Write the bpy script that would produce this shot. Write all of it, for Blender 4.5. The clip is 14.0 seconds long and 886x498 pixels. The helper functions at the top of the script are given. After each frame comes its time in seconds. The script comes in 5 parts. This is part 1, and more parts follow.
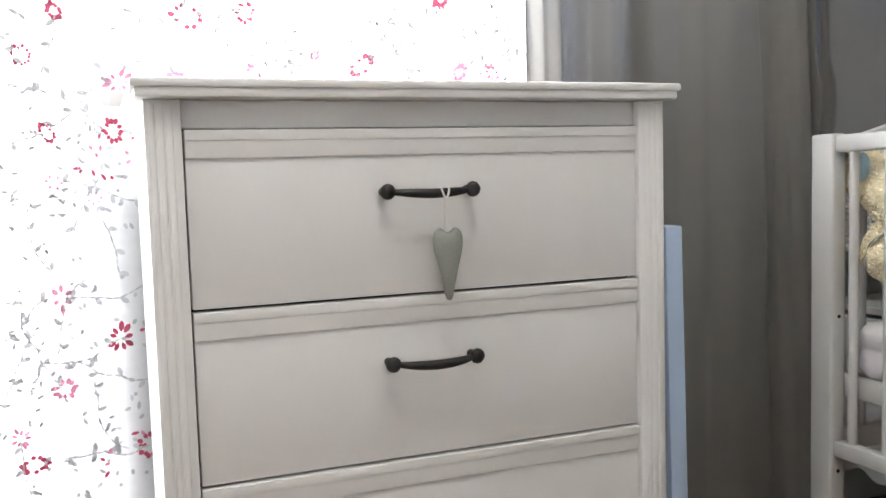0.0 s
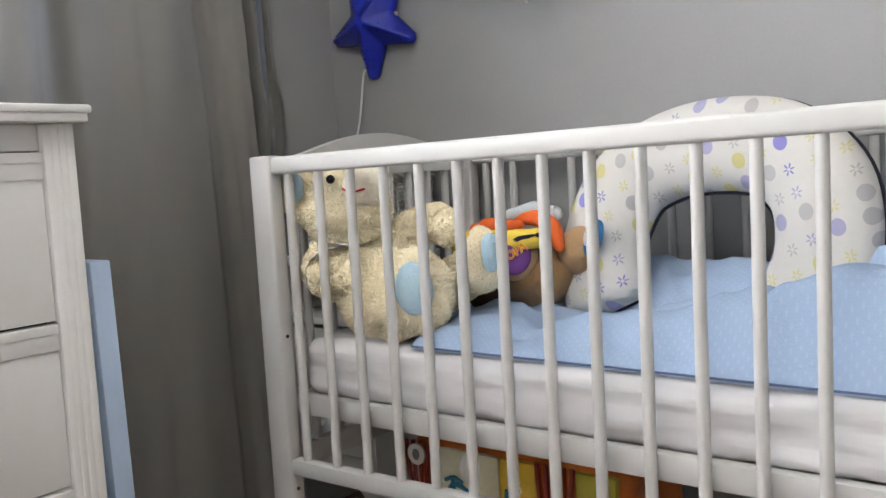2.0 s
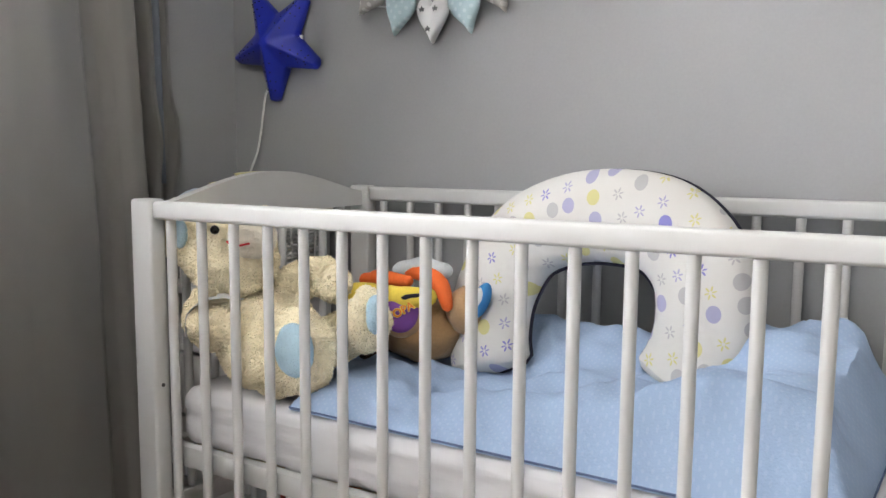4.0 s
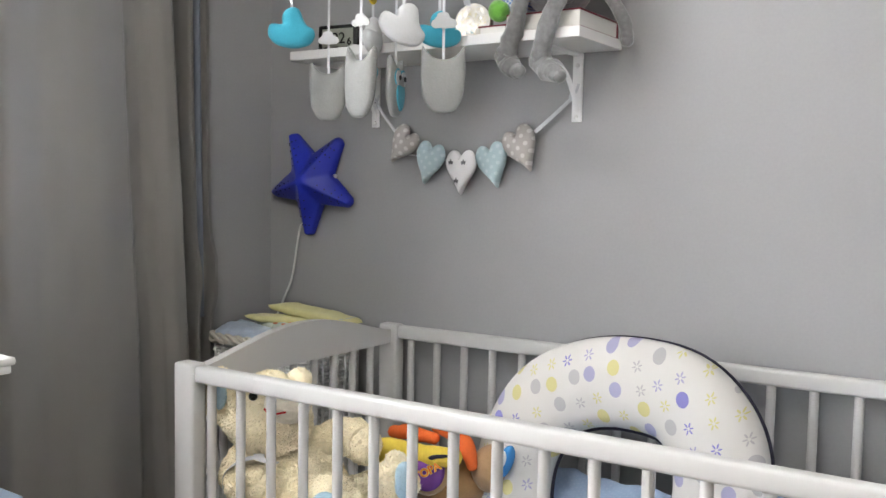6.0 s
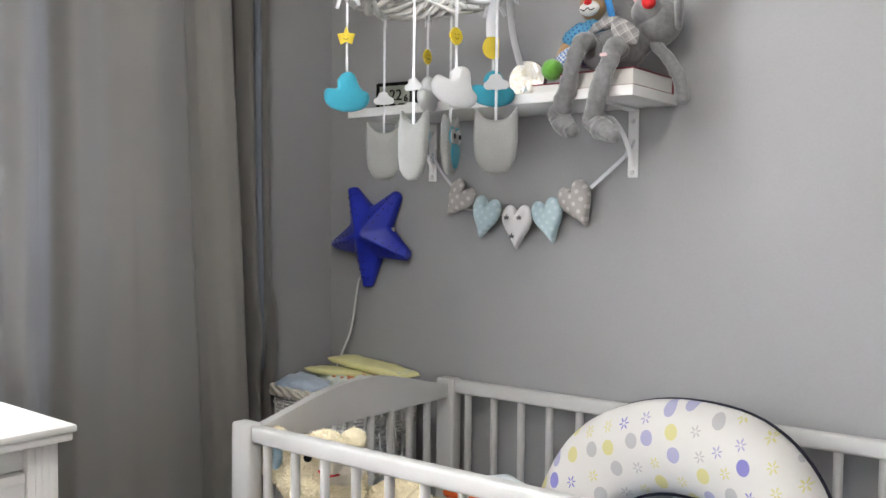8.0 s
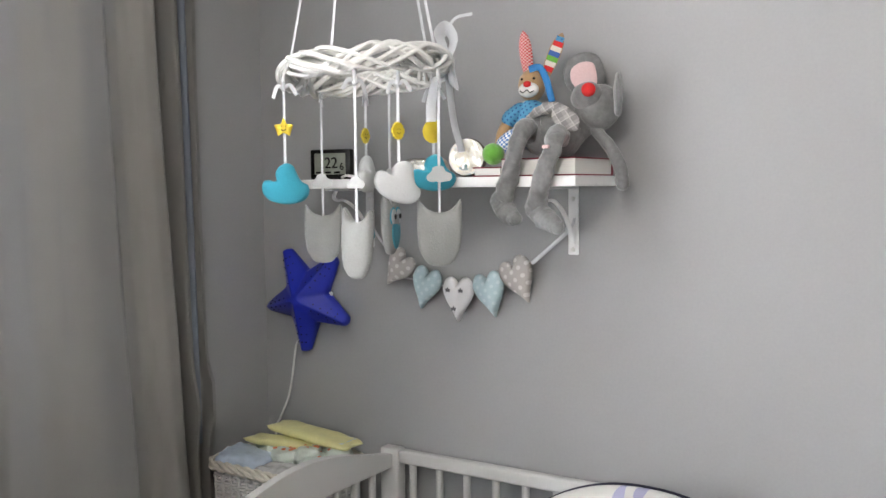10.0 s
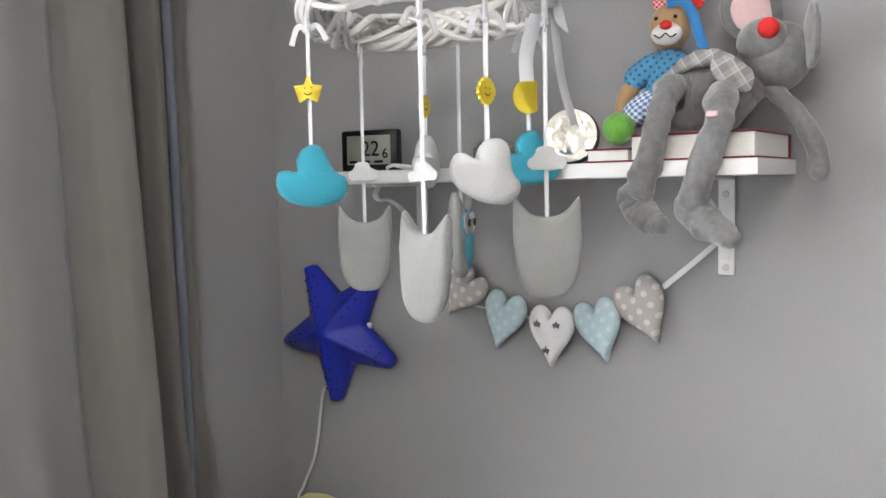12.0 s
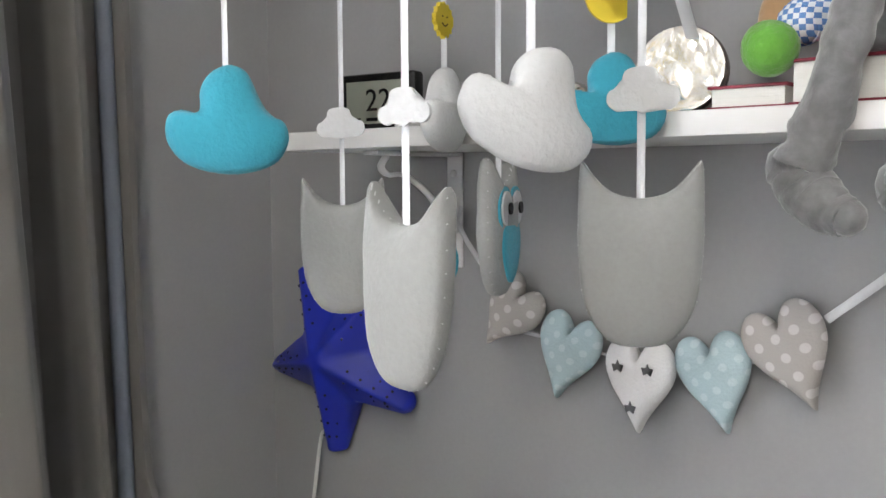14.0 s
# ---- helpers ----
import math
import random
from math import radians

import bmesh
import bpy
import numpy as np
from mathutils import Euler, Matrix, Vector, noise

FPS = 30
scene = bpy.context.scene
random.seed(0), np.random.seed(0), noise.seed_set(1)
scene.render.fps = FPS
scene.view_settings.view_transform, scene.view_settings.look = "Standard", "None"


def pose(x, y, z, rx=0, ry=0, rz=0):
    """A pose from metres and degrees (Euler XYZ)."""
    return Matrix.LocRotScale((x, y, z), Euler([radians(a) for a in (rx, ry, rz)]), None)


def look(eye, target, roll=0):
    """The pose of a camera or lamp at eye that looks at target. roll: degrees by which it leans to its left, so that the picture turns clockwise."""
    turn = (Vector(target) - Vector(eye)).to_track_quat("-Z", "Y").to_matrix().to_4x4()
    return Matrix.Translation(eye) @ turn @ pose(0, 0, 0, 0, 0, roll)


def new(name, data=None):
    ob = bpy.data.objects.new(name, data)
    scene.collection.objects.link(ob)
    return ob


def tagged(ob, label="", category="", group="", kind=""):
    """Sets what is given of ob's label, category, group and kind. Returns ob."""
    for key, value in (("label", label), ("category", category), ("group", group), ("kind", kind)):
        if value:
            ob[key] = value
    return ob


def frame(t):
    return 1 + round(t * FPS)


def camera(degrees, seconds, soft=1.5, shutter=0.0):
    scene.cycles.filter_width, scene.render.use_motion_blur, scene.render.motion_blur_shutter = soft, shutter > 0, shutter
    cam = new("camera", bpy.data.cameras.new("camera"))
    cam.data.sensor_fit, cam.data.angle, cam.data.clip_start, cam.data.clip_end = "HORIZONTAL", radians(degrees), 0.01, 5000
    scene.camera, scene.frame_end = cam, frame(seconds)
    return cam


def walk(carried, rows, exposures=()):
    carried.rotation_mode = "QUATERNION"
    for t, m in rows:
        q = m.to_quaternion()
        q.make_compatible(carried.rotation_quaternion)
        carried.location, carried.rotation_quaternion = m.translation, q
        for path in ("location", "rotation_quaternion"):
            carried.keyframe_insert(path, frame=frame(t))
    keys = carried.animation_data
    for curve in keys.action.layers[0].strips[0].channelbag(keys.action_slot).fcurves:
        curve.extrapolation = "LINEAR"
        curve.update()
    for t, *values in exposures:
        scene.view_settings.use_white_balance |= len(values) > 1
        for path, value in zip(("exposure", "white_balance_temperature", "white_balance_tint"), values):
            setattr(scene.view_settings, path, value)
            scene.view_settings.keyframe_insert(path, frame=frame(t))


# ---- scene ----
cam = camera(53.2, 14.0)
PATH = [
    (0, (-1.882, -1.7, 0.846), (-1.166, 0.161, 0.684), -1.7),
    (0.5, (-1.803, -1.665, 0.856), (-0.838, 0.077, 0.67), -2.0),
    (1, (-1.737, -1.653, 0.858), (-0.549, -0.055, 0.672), -2.6),
    (1.5, (-1.722, -1.668, 0.857), (-0.332, -0.242, 0.679), -3.0),
    (2, (-1.721, -1.697, 0.866), (-0.158, -0.463, 0.681), -3.2),
    (2.2, (-1.7, -1.693, 0.868), (-0.089, -0.523, 0.675), -3.3),
    (4.3, (-1.663, -1.72, 1.041), (0.01, -0.652, 0.796), 0.8),
    (4.5, (-1.677, -1.716, 1.061), (-0.003, -0.648, 0.83), 1.1),
    (5, (-1.709, -1.719, 1.118), (-0.036, -0.642, 0.921), 1.0),
    (5.5, (-1.722, -1.733, 1.172), (-0.059, -0.635, 1.006), 0.9),
    (6, (-1.719, -1.74, 1.235), (-0.071, -0.616, 1.09), 1.1),
    (6.5, (-1.711, -1.734, 1.271), (-0.079, -0.585, 1.147), 1.4),
    (7, (-1.681, -1.756, 1.275), (-0.095, -0.541, 1.178), 1.4),
    (7.5, (-1.681, -1.765, 1.287), (-0.121, -0.517, 1.195), 1.1),
    (8, (-1.701, -1.761, 1.292), (-0.142, -0.509, 1.213), 0.6),
    (10.3, (-1.707, -1.676, 1.526), (-0.039, -0.581, 1.386), -0.6),
    (10.5, (-1.655, -1.624, 1.522), (0.004, -0.515, 1.389), -0.9),
    (11, (-1.532, -1.496, 1.519), (0.113, -0.367, 1.39), -1.3),
    (11.5, (-1.417, -1.401, 1.511), (0.218, -0.256, 1.383), -1.3),
    (12, (-1.296, -1.291, 1.51), (0.35, -0.164, 1.368), -1.2),
    (12.5, (-1.191, -1.194, 1.507), (0.473, -0.095, 1.354), -1.4),
    (13, (-1.077, -1.123, 1.495), (0.58, -0.013, 1.346), -1.6),
    (13.5, (-0.962, -1.084, 1.492), (0.644, 0.093, 1.327), -1.6),
    (14, (-0.871, -1.061, 1.483), (0.665, 0.211, 1.3255), -0.3),
]
walk(cam, [(t, look(eye, target, roll)) for t, eye, target, roll in PATH])
WINDOW_POWER, BALCONY_POWER, LAMP_POWER = 73, 54, 24

# ---- world and light ----
world = bpy.data.worlds.new("sky")
scene.world = world
world.use_nodes = True
wn = world.node_tree
sky = wn.nodes.new("ShaderNodeTexSky")
sky.sky_type, sky.sun_disc = "NISHITA", False
sky.sun_elevation, sky.sun_rotation = radians(35), radians(-100)
wn.nodes["Background"].inputs["Strength"].default_value = 0.12
wn.links.new(sky.outputs["Color"], wn.nodes["Background"].inputs["Color"])

sun_data = bpy.data.lights.new("sun", "SUN")
sun_data.energy, sun_data.angle, sun_data.color = 0.6, radians(15), (1.0, 0.96, 0.9)
sun_lamp = new("sun", sun_data)
sun_lamp.matrix_world = look((-6, 3, 6), (0, 0, 0))


def area(name, eye, target, w, h, power, colour):
    data = bpy.data.lights.new(name, "AREA")
    data.shape, data.size, data.size_y, data.energy, data.color = "RECTANGLE", w, h, power, colour
    ob = new(name, data)
    ob.matrix_world = look(eye, target)
    return ob


area("window_light", (-1.5, 0.24, 1.55), (-1.5, -2, 1.45), 1.15, 1.25, WINDOW_POWER, (0.97, 0.985, 1.0))
area("balcony_light", (-2.45, 0.24, 1.2), (-2.45, -2, 1.1), 0.75, 2.0, BALCONY_POWER, (0.97, 0.985, 1.0))
bulb_data = bpy.data.lights.new("ceiling_lamp_light", "POINT")
bulb_data.energy, bulb_data.shadow_soft_size, bulb_data.color = LAMP_POWER, 0.15, (1.0, 0.95, 0.88)
new("ceiling_lamp_light", bulb_data).location = (-1.6, -1.35, 2.27)


# ---- materials ----
def nodes_of(name):
    m = bpy.data.materials.new(name)
    m.use_nodes = True
    return m, m.node_tree, m.node_tree.nodes["Principled BSDF"]


def mat(name, colour, rough=0.6, vary=0.08, scale=6.0, bump=0.1, grain=120.0, metal=0.0, sheen=0.0, depth=0.002, coat=0.0, stretch=(1, 1, 1)):
    """A surface with broad uneven tone, fine grain and relief."""
    m, t, b = nodes_of(name)
    n, l = t.nodes, t.links
    co = n.new("ShaderNodeTexCoord")
    mp = n.new("ShaderNodeMapping")
    mp.inputs["Scale"].default_value = stretch
    l.new(co.outputs["Object"], mp.inputs["Vector"])
    big = n.new("ShaderNodeTexNoise")
    big.inputs["Scale"].default_value, big.inputs["Detail"].default_value = scale, 4
    fine = n.new("ShaderNodeTexNoise")
    fine.inputs["Scale"].default_value, fine.inputs["Detail"].default_value = grain, 3
    l.new(mp.outputs["Vector"], big.inputs["Vector"])
    l.new(mp.outputs["Vector"], fine.inputs["Vector"])
    add = n.new("ShaderNodeMath")
    add.operation = "ADD"
    l.new(big.outputs["Fac"], add.inputs[0])
    l.new(fine.outputs["Fac"], add.inputs[1])
    rng = n.new("ShaderNodeMapRange")
    rng.inputs["From Min"].default_value, rng.inputs["From Max"].default_value = 0.6, 1.4
    rng.inputs["To Min"].default_value, rng.inputs["To Max"].default_value = 1 - vary, 1 + vary
    l.new(add.outputs[0], rng.inputs["Value"])
    mul = n.new("ShaderNodeVectorMath")
    mul.operation = "SCALE"
    mul.inputs[0].default_value = colour
    l.new(rng.outputs[0], mul.inputs["Scale"])
    l.new(mul.outputs[0], b.inputs["Base Color"])
    b.inputs["Roughness"].default_value, b.inputs["Metallic"].default_value = rough, metal
    b.inputs["Sheen Weight"].default_value = sheen
    b.inputs["Coat Weight"].default_value = coat
    if bump:
        bp = n.new("ShaderNodeBump")
        bp.inputs["Strength"].default_value, bp.inputs["Distance"].default_value = bump, depth
        l.new(fine.outputs["Fac"], bp.inputs["Height"])
        l.new(bp.outputs["Normal"], b.inputs["Normal"])
    return m


def dotted(name, ground, spot, scale, radius, random=0.0, rough=0.9, plane="yz"):
    """Cloth with round printed dots."""
    m, t, b = nodes_of(name)
    n, l = t.nodes, t.links
    co = n.new("ShaderNodeTexCoord")
    sep = n.new("ShaderNodeSeparateXYZ")
    com = n.new("ShaderNodeCombineXYZ")
    l.new(co.outputs["Object"], sep.inputs[0])
    l.new(sep.outputs["XYZ".index(plane[0].upper())], com.inputs[0])
    l.new(sep.outputs["XYZ".index(plane[1].upper())], com.inputs[1])
    rot = n.new("ShaderNodeMapping")
    rot.inputs["Rotation"].default_value = (0, 0, 0.6)
    l.new(com.outputs[0], rot.inputs["Vector"])
    vo = n.new("ShaderNodeTexVoronoi")
    vo.voronoi_dimensions = "2D"
    vo.inputs["Scale"].default_value, vo.inputs["Randomness"].default_value = scale, random
    l.new(rot.outputs[0], vo.inputs["Vector"])
    less = n.new("ShaderNodeMapRange")
    less.inputs["From Min"].default_value, less.inputs["From Max"].default_value = radius, radius * 0.8
    l.new(vo.outputs["Distance"], less.inputs["Value"])
    mix = n.new("ShaderNodeMix")
    mix.data_type = "RGBA"
    mix.inputs[6].default_value, mix.inputs[7].default_value = (*ground, 1), (*spot, 1)
    l.new(less.outputs[0], mix.inputs[0])
    l.new(mix.outputs[2], b.inputs["Base Color"])
    b.inputs["Roughness"].default_value = rough
    fine = n.new("ShaderNodeTexNoise")
    fine.inputs["Scale"].default_value = 300
    l.new(co.outputs["Object"], fine.inputs["Vector"])
    bp = n.new("ShaderNodeBump")
    bp.inputs["Strength"].default_value, bp.inputs["Distance"].default_value = 0.3, 0.002
    l.new(fine.outputs["Fac"], bp.inputs["Height"])
    l.new(bp.outputs["Normal"], b.inputs["Normal"])
    return m


def checked(name, a, c, scale, plane="yz"):
    """Cloth with a woven check."""
    m, t, b = nodes_of(name)
    n, l = t.nodes, t.links
    co = n.new("ShaderNodeTexCoord")
    sep = n.new("ShaderNodeSeparateXYZ")
    l.new(co.outputs["Object"], sep.inputs[0])
    com = n.new("ShaderNodeCombineXYZ")
    l.new(sep.outputs["XYZ".index(plane[0].upper())], com.inputs[0])
    l.new(sep.outputs["XYZ".index(plane[1].upper())], com.inputs[1])
    ch = n.new("ShaderNodeTexChecker")
    ch.inputs["Scale"].default_value = scale
    ch.inputs["Color1"].default_value, ch.inputs["Color2"].default_value = (*a, 1), (*c, 1)
    l.new(com.outputs[0], ch.inputs["Vector"])
    l.new(ch.outputs["Color"], b.inputs["Base Color"])
    b.inputs["Roughness"].default_value = 0.9
    return m


def plaid(name, ground, line, scale, plane="yz"):
    """Brushed cotton with soft crossing bands and thin lines."""
    m, t, b = nodes_of(name)
    n, l = t.nodes, t.links
    co, sep = n.new("ShaderNodeTexCoord"), n.new("ShaderNodeSeparateXYZ")
    rot = n.new("ShaderNodeMapping")
    rot.inputs["Rotation"].default_value = (0.5, 0.2, 0)
    l.new(co.outputs["Object"], rot.inputs["Vector"])
    l.new(rot.outputs[0], sep.inputs[0])
    last = None
    for ax in plane:
        for mult, width, share in ((1.0, 0.45, 0.3), (1.0, 0.1, 0.5)):
            mu, fr, lt, w = (n.new("ShaderNodeMath") for _ in range(4))
            mu.operation, fr.operation, lt.operation, w.operation = "MULTIPLY", "FRACT", "LESS_THAN", "MULTIPLY_ADD"
            l.new(sep.outputs["XYZ".index(ax.upper())], mu.inputs[0])
            mu.inputs[1].default_value = scale * mult
            l.new(mu.outputs[0], fr.inputs[0])
            l.new(fr.outputs[0], lt.inputs[0])
            lt.inputs[1].default_value = width
            l.new(lt.outputs[0], w.inputs[0])
            w.inputs[1].default_value, w.inputs[2].default_value = share, 0.0
            if last:
                l.new(last, w.inputs[2])
            last = w.outputs[0]
    mix = n.new("ShaderNodeMix")
    mix.data_type = "RGBA"
    mix.inputs[6].default_value, mix.inputs[7].default_value = (*ground, 1), (*line, 1)
    l.new(last, mix.inputs[0])
    l.new(mix.outputs[2], b.inputs["Base Color"])
    b.inputs["Roughness"].default_value = 0.95
    return m


def printed(name):
    """Cream cotton with scattered yellow, grey and lilac ovals and small line flowers."""
    m, t, b = nodes_of(name)
    n, l = t.nodes, t.links

    def math_node(op, *ins):
        k = n.new("ShaderNodeMath")
        k.operation = op
        for i, v in enumerate(ins):
            if isinstance(v, (int, float)):
                k.inputs[i].default_value = v
            else:
                l.new(v, k.inputs[i])
        return k.outputs[0]

    co = n.new("ShaderNodeTexCoord")
    sep = n.new("ShaderNodeSeparateXYZ")
    l.new(co.outputs["Object"], sep.inputs[0])
    com = n.new("ShaderNodeCombineXYZ")
    l.new(sep.outputs[1], com.inputs[0])
    l.new(sep.outputs[2], com.inputs[1])
    mp = n.new("ShaderNodeMapping")
    mp.inputs["Rotation"].default_value = (0, 0, 0.35)
    l.new(com.outputs[0], mp.inputs["Vector"])
    vo = n.new("ShaderNodeTexVoronoi")
    vo.voronoi_dimensions = "2D"
    vo.inputs["Scale"].default_value, vo.inputs["Randomness"].default_value = 25, 0.32
    l.new(mp.outputs[0], vo.inputs["Vector"])
    sub = n.new("ShaderNodeVectorMath")
    sub.operation = "SUBTRACT"
    l.new(mp.outputs[0], sub.inputs[0])
    l.new(vo.outputs["Position"], sub.inputs[1])
    s2 = n.new("ShaderNodeSeparateXYZ")
    l.new(sub.outputs[0], s2.inputs[0])
    cell = n.new("ShaderNodeSeparateColor")
    l.new(vo.outputs["Color"], cell.inputs[0])
    ex = math_node("MULTIPLY", s2.outputs[0], 1.22)
    r2 = math_node("SQRT", math_node("ADD", math_node("MULTIPLY", ex, ex), math_node("MULTIPLY", s2.outputs[1], s2.outputs[1])))
    ang = math_node("ARCTAN2", s2.outputs[1], s2.outputs[0])
    petal = math_node("ADD", math_node("MULTIPLY", math_node("COSINE", math_node("MULTIPLY", ang, 6.0)), 0.0056), 0.006)
    is_flower = math_node("LESS_THAN", cell.outputs[1], 0.5)
    oval = math_node("LESS_THAN", r2, 0.0136)
    flower = math_node("LESS_THAN", r2, petal)
    centre = math_node("GREATER_THAN", r2, 0.0028)
    flower = math_node("MULTIPLY", flower, centre)
    shape = n.new("ShaderNodeMix")
    l.new(is_flower, shape.inputs[0])
    l.new(oval, shape.inputs[2])
    l.new(flower, shape.inputs[3])
    ramp = n.new("ShaderNodeValToRGB")
    ramp.color_ramp.interpolation = "CONSTANT"
    cols = [(0.0, (0.42, 0.41, 0.42)), (0.34, (0.56, 0.52, 0.24)), (0.6, (0.35, 0.34, 0.5)), (0.84, (0.22, 0.21, 0.5))]
    el = ramp.color_ramp.elements
    el[0].position, el[0].color = cols[0][0], (*cols[0][1], 1)
    el[1].position, el[1].color = cols[1][0], (*cols[1][1], 1)
    for p, c in cols[2:]:
        e = el.new(p)
        e.color = (*c, 1)
    l.new(cell.outputs[0], ramp.inputs[0])
    mix = n.new("ShaderNodeMix")
    mix.data_type = "RGBA"
    mix.inputs[6].default_value = (0.6, 0.585, 0.56, 1)
    l.new(shape.outputs[0], mix.inputs[0])
    l.new(ramp.outputs[0], mix.inputs[7])
    l.new(mix.outputs[2], b.inputs["Base Color"])
    b.inputs["Roughness"].default_value = 0.9
    fine = n.new("ShaderNodeTexNoise")
    fine.inputs["Scale"].default_value = 22
    l.new(co.outputs["Object"], fine.inputs["Vector"])
    bp = n.new("ShaderNodeBump")
    bp.inputs["Strength"].default_value, bp.inputs["Distance"].default_value = 0.35, 0.01
    l.new(fine.outputs["Fac"], bp.inputs["Height"])
    l.new(bp.outputs["Normal"], b.inputs["Normal"])
    return m


def sheer(name, colour, clear, through_part):
    """Thin cloth that lets light through."""
    m = bpy.data.materials.new(name)
    m.use_nodes = True
    t = m.node_tree
    n, l = t.nodes, t.links
    n.remove(n["Principled BSDF"])
    out = n["Material Output"]
    d, tl, tr = n.new("ShaderNodeBsdfDiffuse"), n.new("ShaderNodeBsdfTranslucent"), n.new("ShaderNodeBsdfTransparent")
    co, ns, mul = n.new("ShaderNodeTexCoord"), n.new("ShaderNodeTexNoise"), n.new("ShaderNodeMapRange")
    ns.inputs["Scale"].default_value = 40
    l.new(co.outputs["Object"], ns.inputs["Vector"])
    l.new(ns.outputs["Fac"], mul.inputs["Value"])
    mul.inputs["To Min"].default_value, mul.inputs["To Max"].default_value = 0.92, 1.05
    sc = n.new("ShaderNodeVectorMath")
    sc.operation = "SCALE"
    sc.inputs[0].default_value = colour
    l.new(mul.outputs[0], sc.inputs["Scale"])
    l.new(sc.outputs[0], d.inputs[0])
    l.new(sc.outputs[0], tl.inputs[0])
    m1, m2 = n.new("ShaderNodeMixShader"), n.new("ShaderNodeMixShader")
    m1.inputs[0].default_value, m2.inputs[0].default_value = through_part, clear
    l.new(d.outputs[0], m1.inputs[1])
    l.new(tl.outputs[0], m1.inputs[2])
    l.new(m1.outputs[0], m2.inputs[1])
    l.new(tr.outputs[0], m2.inputs[2])
    l.new(m2.outputs[0], out.inputs["Surface"])
    return m


def glow(name, colour, strength):
    m, t, b = nodes_of(name)
    b.inputs["Emission Color"].default_value, b.inputs["Emission Strength"].default_value = (*colour, 1), strength
    return m


def lets_light_through(m, colour, part_of):
    """Thin cloth: mixes some light from behind into a material."""
    n, l = m.node_tree.nodes, m.node_tree.links
    tl, mx = n.new("ShaderNodeBsdfTranslucent"), n.new("ShaderNodeMixShader")
    tl.inputs[0].default_value = (*colour, 1)
    mx.inputs[0].default_value = part_of
    l.new(n["Principled BSDF"].outputs[0], mx.inputs[1])
    l.new(tl.outputs[0], mx.inputs[2])
    l.new(mx.outputs[0], n["Material Output"].inputs["Surface"])
    return m


WALL = mat("grey_wall_paint", (0.34, 0.34, 0.345), 0.75, 0.035, 2.2, 0.12, 160, depth=0.0015)
CEIL = mat("white_ceiling_paint", (0.8, 0.8, 0.79), 0.9, 0.02, 2, 0.1, 150)
LACQ = mat("white_lacquer", (0.76, 0.755, 0.745), 0.42, 0.012, 3, 0.0)
CRIBW = mat("white_painted_beech", (0.545, 0.54, 0.53), 0.38, 0.012, 5, 0.0)
GAP_SHADE = mat("gap_shade", (0.03, 0.03, 0.03), 0.9)
IRON = mat("black_iron", (0.012, 0.012, 0.013), 0.45, 0.2, 30, 0.25, 200)
FLOOR = mat("brown_laminate", (0.165, 0.108, 0.072), 0.4, 0.25, 3, 0.1, 40, stretch=(1, 12, 1))
CURT = mat("taupe_curtain_cloth", (0.215, 0.203, 0.188), 0.7, 0.06, 5, 0.2, 500, sheen=0.15, depth=0.0006)
lets_light_through(CURT, (0.6, 0.64, 0.72), 0.18)
LINING = mat("blue_grey_lining", (0.2, 0.225, 0.28), 0.6, 0.05, 8, 0.1, 400)
SHEER = sheer("white_voile", (0.92, 0.93, 0.95), 0.3, 0.72)
RED = sheer("red_print", (0.52, 0.1, 0.17), 0.0, 0.075)
PINK = sheer("pink_print", (0.7, 0.28, 0.42), 0.0, 0.075)
GREYP = sheer("grey_print", (0.43, 0.44, 0.46), 0.0, 0.07)
PALEP = sheer("pale_print", (0.5, 0.51, 0.54), 0.0, 0.07)
WHITEP = mat("white_plastic_frame", (0.8, 0.8, 0.8), 0.35, 0.02, 4, 0)
BLUEB = mat("pale_blue_board", (0.45, 0.57, 0.76), 0.6, 0.03, 5, 0.1)
SHEET = mat("white_cotton_sheet", (0.66, 0.65, 0.665), 0.9, 0.03, 8, 0.55, 9, depth=0.012, stretch=(1, 0.45, 2.6))
DUVET = dotted("blue_dotted_cotton", (0.35, 0.46, 0.645), (0.385, 0.49, 0.665), 110, 0.24, plane="xy")
PRINT = printed("printed_cotton")
NAVY = mat("navy_piping", (0.012, 0.012, 0.03), 0.8)
FUR = mat("cream_plush", (0.96, 0.86, 0.63), 0.95, 0.03, 60, 0.2, 240, sheen=0.6, depth=0.002)
FURB = mat("pale_blue_plush", (0.5, 0.69, 0.8), 0.95, 0.06, 25, 0.4, 220, sheen=0.3, depth=0.006)
MUZZ = mat("pale_muzzle_plush", (0.85, 0.79, 0.66), 0.95, 0.06, 25, 0.7, 150, sheen=0.3, depth=0.005)
BLACK = mat("black_plastic", (0.012, 0.012, 0.012), 0.25, 0.1, 20, 0)
BLUES = mat("blue_star_plastic", (0.012, 0.026, 0.4), 0.38, 0.06, 12, 0.04, 80)
CORD = mat("white_cord", (0.75, 0.75, 0.73), 0.6)
GFELT = mat("grey_felt", (0.29, 0.295, 0.288), 0.95, 0.06, 20, 0.4, 260, sheen=0.2, depth=0.0015)
TEAL = mat("teal_felt", (0.035, 0.31, 0.42), 0.95, 0.07, 20, 0.6, 260, sheen=0.2, depth=0.0015)
WFELT = mat("white_felt", (0.57, 0.58, 0.585), 0.95, 0.04, 20, 0.5, 260, depth=0.0015)
YELL = mat("yellow_wood", (0.72, 0.55, 0.03), 0.5, 0.06, 20, 0.1)
